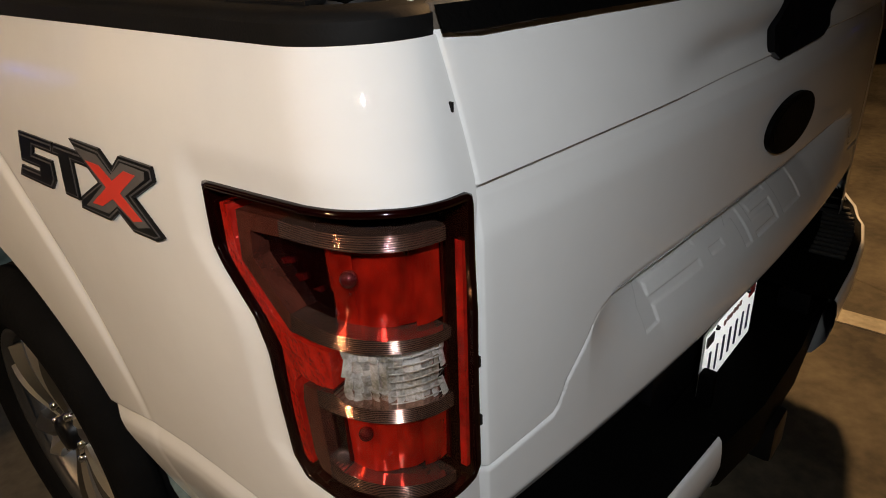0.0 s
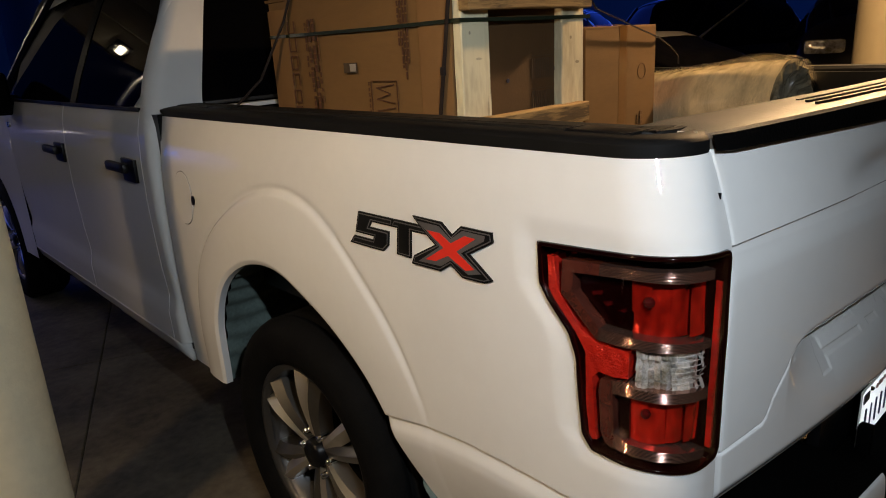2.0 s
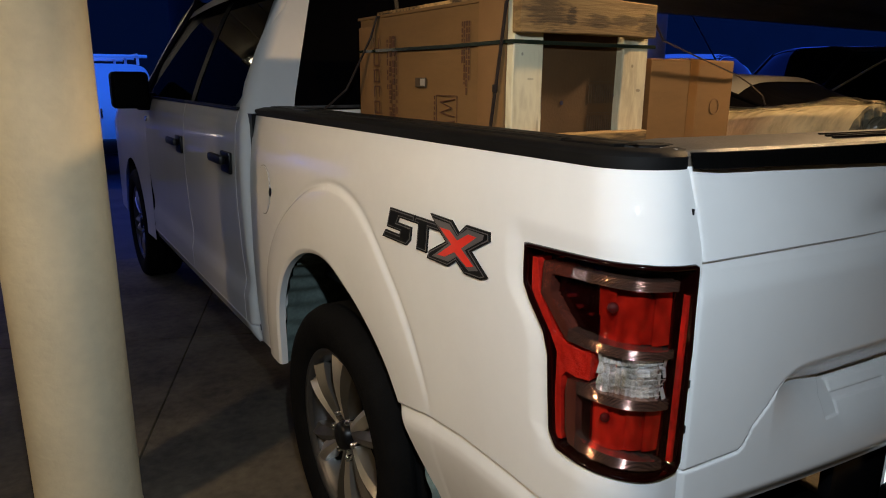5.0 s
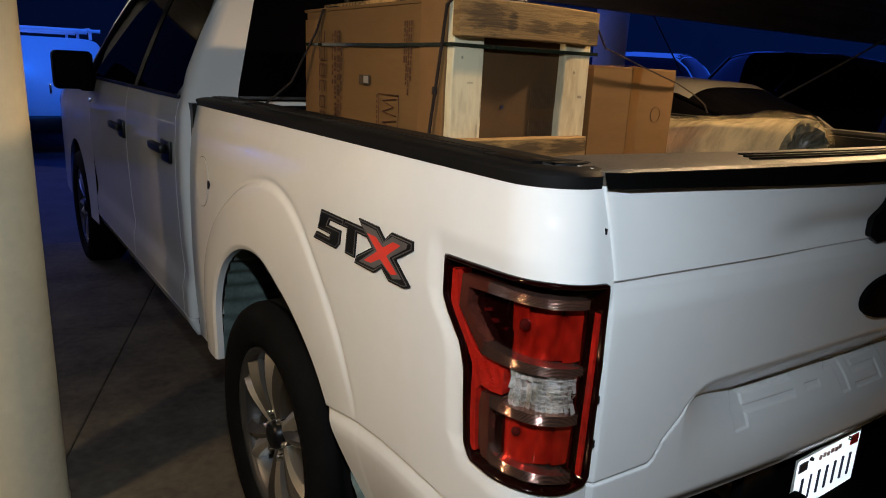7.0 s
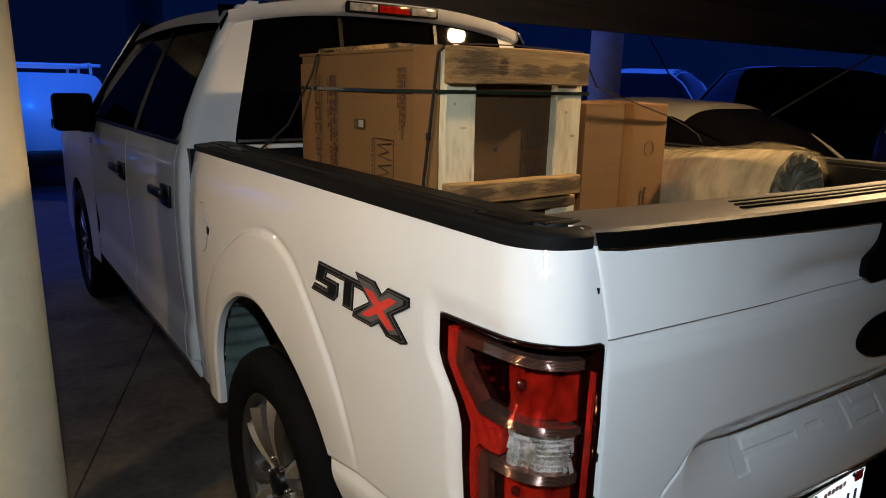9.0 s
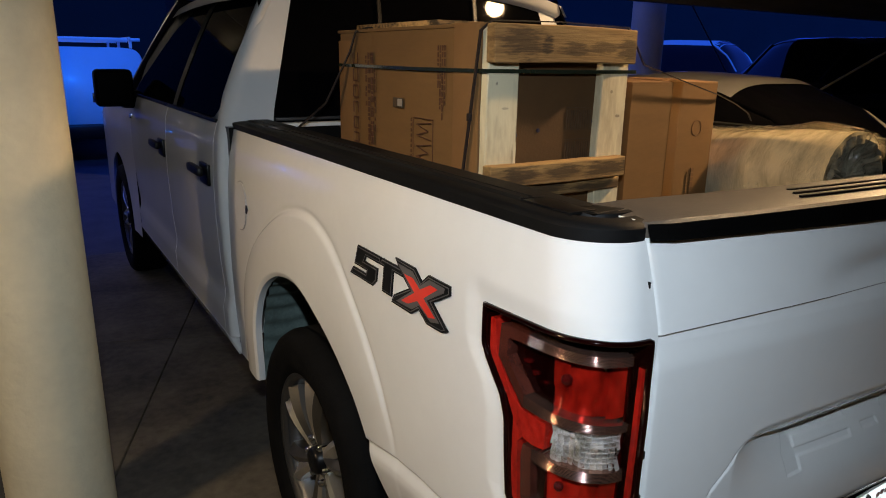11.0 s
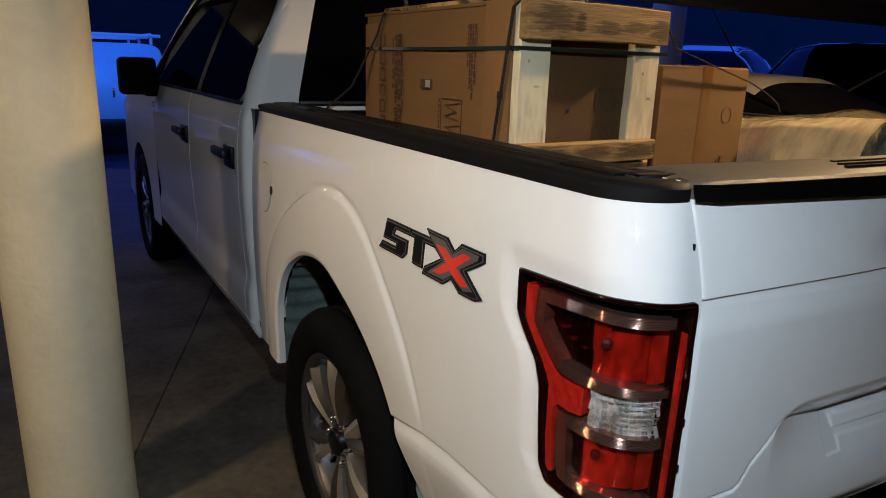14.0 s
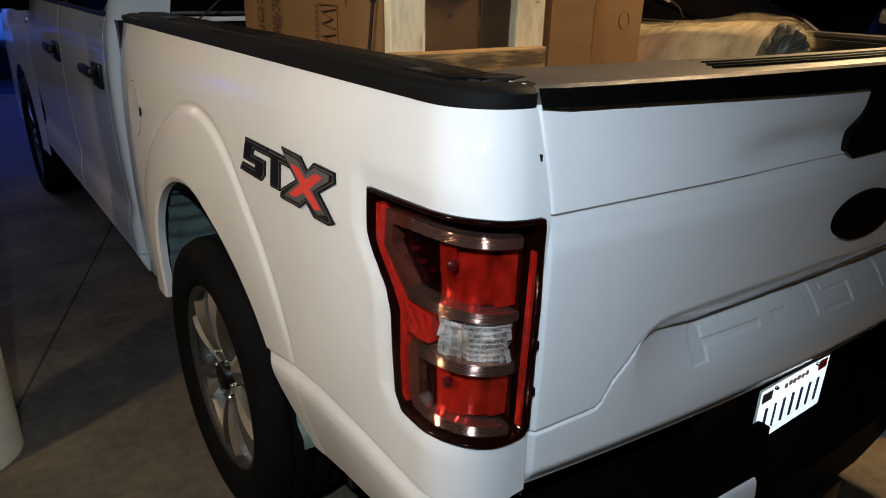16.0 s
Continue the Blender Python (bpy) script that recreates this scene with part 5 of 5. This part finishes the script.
# the shade inside the hole is a dark brown plate on the face
part("hand_hole", box((FX, 1.318, 1.448), (0.004, 0.064, 0.030), 0.001), HOLE_SHADE, crate)
part("hand_hole_flap", box((FX - 0.001, 1.302, 1.449), (0.004, 0.030, 0.022), 0.001), PALECARD, crate)
# faint print on the end panel
for z0 in (1.42, 1.33, 1.245)[:3]:
    part("print_frame", rod([(-0.235, CY0 - 0.006, z0 + 0.035), (-0.140, CY0 - 0.006, z0 + 0.035)], 0.0012, 4), PRINT3, crate)
    for k in range(11):
        part("print_bar", box((-0.232 + 0.009 * k, CY0 - 0.006, z0), (0.003, 0.002, 0.055)), PRINT3, crate)
# green packing band round the crate
zb = 1.556
part("packing_band", belt([(0.012, CY1, zb), (CX0 - 0.009, CY1, zb), (CX0 - 0.010, CY0 + 0.3, zb - 0.002), (CX0 - 0.011, 0.834, zb)], 0.010, 0.003, (0, 0, 1)), BAND, crate, "shiny green packing band")
part("packing_band", belt([(CX0 - 0.011, 0.836, zb), (-0.26, 0.8345, zb - 0.001), (0.0, 0.836, zb)], 0.010, 0.003, (0, 0, 1)), BAND, crate, "shiny green packing band")

carton = thing("carton", "plain brown taped cardboard box standing in the truck bed", "carton")
part("body", wavy_box(0.035, 0.440, 0.876, 1.32, FLOOR, 1.518, 0.0004, 4), CARD, carton)
part("flap", box((0.2375, 0.988, 1.524), (0.407, 0.222, 0.008), 0.002, rot=(1.2, 0, 0)), CARD2, carton)
part("flap", box((0.2375, 1.212, 1.525), (0.407, 0.222, 0.008), 0.002, rot=(-0.8, 0, 0)), CARD2, carton)
part("tape", belt([(0.24, 1.33, 1.531), (0.24, 0.90, 1.531), (0.24, 0.8745, 1.526), (0.24, 0.8755, 1.50), (0.24, 0.8755, 1.0), (0.24, 0.8755, 0.86)], 0.045, 0.0004, (1, 0, 0)), TAPE, carton, "clear packing tape")
for k in range(8):
    part("print_bar", box((0.355, 0.8745, 1.235 - 0.016 * k), (0.014, 0.003, 0.012)), PRINT2, carton)
    part("print_bar", box((0.332, 0.8745, 1.225 - 0.011 * k), (0.004, 0.003, 0.008)), PRINT2, carton)
oval2 = [2 * math.pi * k / 20 for k in range(20)]
part("print_mark", rod([(0.355 + 0.024 * math.cos(q), 0.8758, 1.375 + 0.026 * math.sin(q)) for q in oval2 + [0.0]], 0.0014, 4), PRINT2, carton)

# film-wrapped roll on a red tub
tub = thing("red_tub", "dark red plastic tub under the wrapped roll", "tub")
part("body", box((0.675, 0.72, 0.955), (0.22, 0.54, 0.245), 0.02), TUBRED, tub)
part("rim", box((0.675, 0.72, 1.080), (0.25, 0.57, 0.020), 0.006), TUBRED, tub)
part("lip", box((0.675, 0.440, 1.106), (0.25, 0.010, 0.036), 0.004), TUBRED, tub)
roll = thing("wrapped_roll", "tan bubble-wrapped roll in shiny stretch film lying in the bed", "wrapped roll", (0.600, 0.470, 1.243), rz=-4)
RR, RL = 0.148, 0.66


def roll_at(a, y):
    dent = 0.010 * noise.noise(Vector((math.cos(a) * 2.2, math.sin(a) * 2.2, y * 5))) + 0.004 * noise.noise(Vector((math.cos(a) * 7, math.sin(a) * 7, y * 30)))
    r = RR + dent
    return (r * math.cos(a), y, r * math.sin(a) * 1.02 - 0.075 * y)


part("wrap", sheet(roll_at, [2 * math.pi * k / 72 for k in range(72)], lin(0.0, RL, 46), closed=True), WRAP, roll, "tan film-covered bubble wrap", smooth=True)


def end_at(a, q):
    r = RR * (1 - q)
    pleat = 0.0045 * (math.sin(23 * a + 2 * noise.noise(Vector((math.cos(a), math.sin(a), 3)))) * (1 - q) * q * 4) + 0.016 * noise.noise(Vector((math.cos(a) * 3, math.sin(a) * 3, q * 6))) + 0.006 * noise.noise(Vector((math.cos(a) * 11, math.sin(a) * 11, q * 17)))
    x, y, z = roll_at(a, 0.0)
    return (x * (1 - q), -0.012 * math.sin(math.pi * min(1, q * 3)) + 0.03 * q + pleat * min(1, q * 8), z * (1 - q))


part("wrap_end", sheet(end_at, [2 * math.pi * k / 72 for k in range(72)], [0.0, 0.06, 0.14, 0.25, 0.4, 0.55, 0.7, 0.85, 0.97], closed=True), WRAP_END, roll, "crumpled clear film end", smooth=None)


def film_at(a, y):
    x, _, z = roll_at(a, max(y, 0.0))
    n1 = noise.noise(Vector((math.cos(a) * 3.1 + 5, math.sin(a) * 3.1, y * 6)))
    n2 = abs(noise.noise(Vector((math.cos(a) * 6 + y * 9, math.sin(a) * 6, y * 14 + 3))))
    f = 1.035 + 0.05 * n1 + 0.06 * n2 + 0.10 * ease((math.sin(a) - 0.55) / 0.45) * ease(y / 0.08) * ease((0.42 - y) / 0.3)
    return (x * f, y, z * f)


part("film", sheet(film_at, [2 * math.pi * k / 60 for k in range(60)], lin(-0.015, RL, 40), closed=True), FILM, roll, "loose clear stretch film")
bm = bmesh.new()
for i in range(7):
    for j in range(16):
        a, y = math.pi * (1.05 + 0.055 * i + 0.027 * (j % 2)), 0.03 + 0.0165 * j
        x0, _, z0 = roll_at(a, y)
        bmesh.ops.create_icosphere(bm, subdivisions=1, radius=0.0045, matrix=Matrix.Translation((x0 * 1.005, y, z0 * 1.005)))
tagged(part("bubbles", bm, WRAP, roll), kind="stuff")

rubbish = thing("plastic_bag", "crumpled pale plastic bag in the corner of the truck bed", "plastic bag")
bm = bmesh.new()
bmesh.ops.create_icosphere(bm, subdivisions=4, radius=1.0)
for v in bm.verts:
    k = 1 + 0.38 * noise.noise(v.co * 2.6) + 0.20 * noise.noise(v.co * 7)
    v.co = Vector((-0.36 + v.co.x * k * 0.15, 0.33 + v.co.y * k * 0.08, max(FLOOR, 1.08 + v.co.z * k * 0.19)))
part("film", bm, BAGMAT, rubbish)

# straps
def tie_down(name, label, pts, across, w=0.017):
    t = thing(name, label, "strap", group="tie-down straps")
    part("webbing", belt(pts, w, 0.003, across), STRAP, t)
    return t


rear_strap = tie_down("tie_down_strap", "dark red tie-down strap over the crate's rear corner", [(-0.62, 0.95, 0.90), (CX0 - 0.030, 0.940, 1.10), (CX0 - 0.020, 0.914, 1.32), (CX0 - 0.019, 0.882, 1.50), (CX0 - 0.018, 0.856, CT - 0.01), (CX0 + 0.02, 0.862, CT + 0.016), (-0.26, 0.88, CT + 0.022), (0.0, 0.88, CT + 0.016)], (0.05, 1, 0.1), 0.012)
tie_down("tie_down_strap", "dark tie-down strap over the crate's far corner", [(-0.772, 1.82, 1.26), (-0.60, 1.76, 1.42), (CX0 - 0.016, 1.66, 1.60), (CX0 - 0.010, 1.62, CT + 0.004), (CX0 + 0.03, 1.61, CT + 0.018), (-0.2, 1.5, CT + 0.036), (0.0, 1.5, CT + 0.018), (0.3, 1.45, 1.56), (0.755, 1.40, 1.33)], (0.2, 1, 0.2))
part("webbing", belt([(0.0, 0.88, CT + 0.016), (0.026, 0.87, CT - 0.03), (0.034, 0.838, 1.577), (0.25, 0.852, 1.525), (0.44, 0.866, 1.482), (0.60, 0.91, 1.446), (0.74, 0.955, 1.408), (0.850, 1.012, 1.372)], 0.006, 0.003, (0.05, 1, 0.1)), STRAP, rear_strap)
bk = thing("strap_buckle", "small dark strap buckle on the webbing", "buckle")
part("frame", box((CX0 - 0.021, 0.894, 1.435), (0.010, 0.016, 0.022), 0.004), STRAP, bk)

# ---- other vehicles ----
def car(name, label, category, at, rz, paint, length=4.6, width=1.80, height=1.45, hood=0.92, tail=0.98, cabin=(0.30, 0.42, 0.68, 0.90), group="parked cars", glow=None, posts=None):
    """A closed car: lofted body, glass house, roof, wheels, lamps. The nose points along +y."""
    t = thing(name, label, category, at, rz, group)
    L, W = length, width / 2

    def top(v):
        return float(np.interp(v, [0.0, 0.03, 0.10, cabin[0], cabin[3], 0.97, 1.0], [tail - 0.22, tail - 0.05, tail, tail + 0.02, hood + 0.06, hood - 0.10, hood - 0.30]))

    def wid(v):
        return W * float(np.interp(v, [0.0, 0.02, 0.08, 0.3, 0.75, 0.93, 0.98, 1.0], [0.74, 0.86, 0.95, 1.0, 1.0, 0.94, 0.84, 0.70]))

    def body(v, q):
        a = -0.15 * math.pi + 1.30 * math.pi * q
        w, zt, zb = wid(v), top(v), 0.24
        c, s = math.cos(a), math.sin(a)
        x = w * math.copysign(abs(c) ** 0.42, c)
        mid, half = (zt + zb) / 2, (zt - zb) / 2
        z = mid + half * math.copysign(abs(s) ** 0.55, s)
        return (x * (1 - 0.06 * max(0, (z - mid) / half)), (v - 0.5) * L, max(z, zb))
    bm = sheet(body, lin(0, 1, 46), lin(0, 1, 34))
    bm.verts.ensure_lookup_table()
    bm.faces.new(bm.verts[:34])
    bm.faces.new(bm.verts[-34:])
    part("body", bm, paint, t, smooth=True)
    c0, c1, c2, c3 = cabin

    def house(v, q, grow=0.0, low=0.0):
        zt = float(np.interp(v, [c0, c0 + 0.5 * (c1 - c0), c1, (c1 + c2) / 2, c2, c3], [tail, tail + 0.64 * (height - tail), height - 0.03, height, height - 0.05, hood + 0.02]))
        a = math.pi * q
        c, s = math.cos(a), math.sin(a)
        w = W * 0.93
        zb = min(tail, hood) - 0.06
        s2 = abs(s) ** 0.5
        x = w * math.copysign(abs(c) ** 0.5, c) * (1 - 0.26 * s2)
        return Vector((x, (v - 0.5) * L, zb + (zt - zb) * s2 + grow))
    part("glass_house", sheet(house, lin(c0, c3, 30), lin(0, 1, 26)), DARKGLASS, t, "dark car glass", smooth=True)
    part("roof", sheet(lambda v, q: house(v, q, 0.006), lin(c1 - 0.02, c2 + 0.01, 16), lin(0.27, 0.73, 18)), paint, t, smooth=True)
    for q, side_paint in ((0.26, paint), (0.74, posts or paint)):
        part("pillar", rod([house(v, q, 0.004) for v in lin(c0 + 0.01, c1, 7)], 0.012 if posts else 0.022), side_paint, t)
        part("pillar", rod([house(v, q, 0.004) for v in lin(c2, c3 - 0.01, 5)], 0.022), paint, t)
    for sx in (-1, 1):
        for v in (0.19, 0.81):
            w = new("wheel")
            w.parent = t
            w.location = (sx * (W - 0.10), (v - 0.5) * L, 0.33)
            part("tyre", lathe([(0.20, -0.09), (0.31, -0.10), (0.33, -0.07), (0.33, 0.07), (0.31, 0.10), (0.20, 0.09)], "x", 32), RUBBER, w, smooth=True)
            part("rim", lathe([(0.0, sx * 0.085), (0.12, sx * 0.08), (0.205, sx * 0.095)], "x", 24), ALLOY_DARK, w, smooth=True)
        part("tail_lamp", box((sx * W * 0.70, -0.488 * L, tail - 0.16), (0.30, 0.09, 0.12), 0.03), RED_DARK, t)
        part("headlamp", box((sx * W * 0.68, 0.478 * L, hood - 0.22), (0.34, 0.14, 0.13), 0.04), glow or CLEAR, t)
    part("number_plate", box((0, -0.503 * L, 0.62), (0.305, 0.02, 0.152), 0.003), PLATE, t, "pale number plate")
    return t


car("parked_car", "grey saloon car with dark glass parked beside the truck", "car", (2.75, 2.92, 0), 0, GREYCAR, length=4.7, height=1.52, tail=1.02, cabin=(0.17, 0.345, 0.60, 0.82), posts=DARKGLASS)
car("parked_car", "black car parked beyond the column", "car", (-3.30, 3.55, 0), 0, BLACKCAR, length=4.7, hood=0.86)
car("parked_car", "dark red tall car with a shining headlamp", "car", (7.6, 2.2, 0), 112, REDCAR, length=5.0, width=2.0, height=1.9, hood=1.50, tail=1.3)
car("parked_car", "tall pale car in blue dusk light across the lane", "car", (12.1, 11.2, -0.06), 14, PALECAR, length=4.8, width=2.0, height=2.16, hood=1.30, tail=1.42, cabin=(0.06, 0.18, 0.66, 0.82))
car("parked_car", "blue-lit pale saloon car across the lane", "car", (14.6, 15.6, -0.06), 90, PALECAR, length=4.6, height=1.50)
car("parked_car", "dark blue car parked across the lane with a pale plate", "car", (-2.52, 12.05, -0.06), 0, BLUECAR, length=4.7, height=1.46, tail=1.02)

# added out of view to give the white paint a blue reflection
car("parked_car", "unseen tall pale car added for its blue reflection in the white paint", "car", (-4.55, 12.3, -0.06), 0, PALECAR, length=4.8, width=1.95, height=2.0, hood=1.3, tail=1.45, cabin=(0.03, 0.12, 0.70, 0.84))
car("parked_car", "tall black car parked beyond the grey saloon", "car", (9.2, 5.2, 0), 90, BLACKCAR, length=4.9, width=2.0, height=2.0, hood=1.35, tail=1.35, cabin=(0.05, 0.16, 0.70, 0.84))

van = thing("van", "white delivery van with a roof ladder rack in blue dusk light", "van", (-0.62, 13.1, -0.06))


def van_body(v, q):
    a = 2 * math.pi * q
    c, s = math.cos(a), math.sin(a)
    ex = 0.22
    x = 0.93 * math.copysign(abs(c) ** ex, c)
    z = 1.10 + 0.62 * math.copysign(abs(s) ** ex, s)
    tuck = 0.06 * (1 - ease(v / 0.05))
    return (x * (1 - 0.10 * max(0, (z - 1.1) / 0.62) - tuck), -2.2 + 4.4 * v, z)


bm = sheet(van_body, lin(0, 1, 30), lin(0, 1, 60))
bm.verts.ensure_lookup_table()
bm.faces.new(bm.verts[:60])
bm.faces.new(bm.verts[-60:])
part("body", bm, VANWHITE, van, smooth=True)
for sx in (-1, 1):
    part("tail_lamp", box((sx * 0.80, -2.20, 0.95), (0.10, 0.04, 0.30), 0.02), RED_DARK, van)
    part("rack_rail", rod([(sx * 0.70, -2.0, 1.86), (sx * 0.70, 1.2, 1.86)], 0.022), VANWHITE, van)
for y in (-1.9, -0.6, 0.8):
    part("rack_bar", rod([(-0.86, y, 1.84), (0.86, y, 1.84)], 0.025), VANWHITE, van)
    for sx in (-1, 1):
        part("rack_foot", box((sx * 0.72, y, 1.77), (0.04, 0.06, 0.12), 0.01), VANWHITE, van)
part("rear_bumper", box((0, -2.24, 0.50), (1.80, 0.16, 0.22), 0.04), TRIM, van)
part("door_handle", box((0.10, -2.22, 1.0), (0.03, 0.03, 0.14), 0.01), CHROME, van)
for sx in (-1, 1):
    for y in (-1.4, 1.4):
        part("tyre", lathe([(0.0, sx * 0.09), (0.20, sx * 0.10), (0.33, sx * 0.09), (0.34, 0.0), (0.33, -sx * 0.09), (0.0, -sx * 0.10)], "x", 28), RUBBER, van, smooth=True).location = (sx * 0.78, y, 0.34)

# ---- far surroundings ----
pole = thing("street_lamp", "tall street lamp with a warm glowing head", "street lamp", (-4.4, 14.6, -0.06))
part("post", lathe([(0.0, 0.0), (0.09, 0.0), (0.07, 0.4), (0.05, 4.54), (0.0, 4.56)], "z", 16), ALLOY_DARK, pole, smooth=True)
part("head", box((0, -0.12, 4.55), (0.24, 0.36, 0.10), 0.03), ALLOY_DARK, pole)
part("lamp_glass", box((0, -0.14, 4.46), (0.15, 0.20, 0.10), 0.03), STREET_GLOW, pole, "warm glowing lamp glass")
brace = thing("brace_rod", "thin grey diagonal metal brace rod", "brace rod", group="brace rods")
part("bar", rod([(5.2, 4.0, 0.85), (8.4, 4.0, 1.93), (11.4, 4.0, 3.0)], 0.014), STUCCO, brace)
brace2 = thing("brace_rod", "thin grey brace rod beside the far column", "brace rod", group="brace rods")
part("bar", rod([(6.87, 6.5, 2.72), (8.13, 6.5, 1.50), (9.68, 6.5, 0.0)], 0.012), ALLOY_DARK, brace2)
def building(label, at, x0, x1, paint):
    t = thing("building", label, "building", at, group="far buildings")
    part("wall", box(((x0 + x1) / 2, 0, 3.6), (x1 - x0, 6, 7.2)), paint, t)
    part("roof", box(((x0 + x1) / 2, 0, 7.35), (x1 - x0 + 0.6, 7, 0.3), 0.05), paint, t)


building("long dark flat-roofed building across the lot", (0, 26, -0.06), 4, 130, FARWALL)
building("flat-roofed building behind the van, night darkness in its black colour", (0, 26.5, -0.06), -130, 3, FAR_NIGHT)
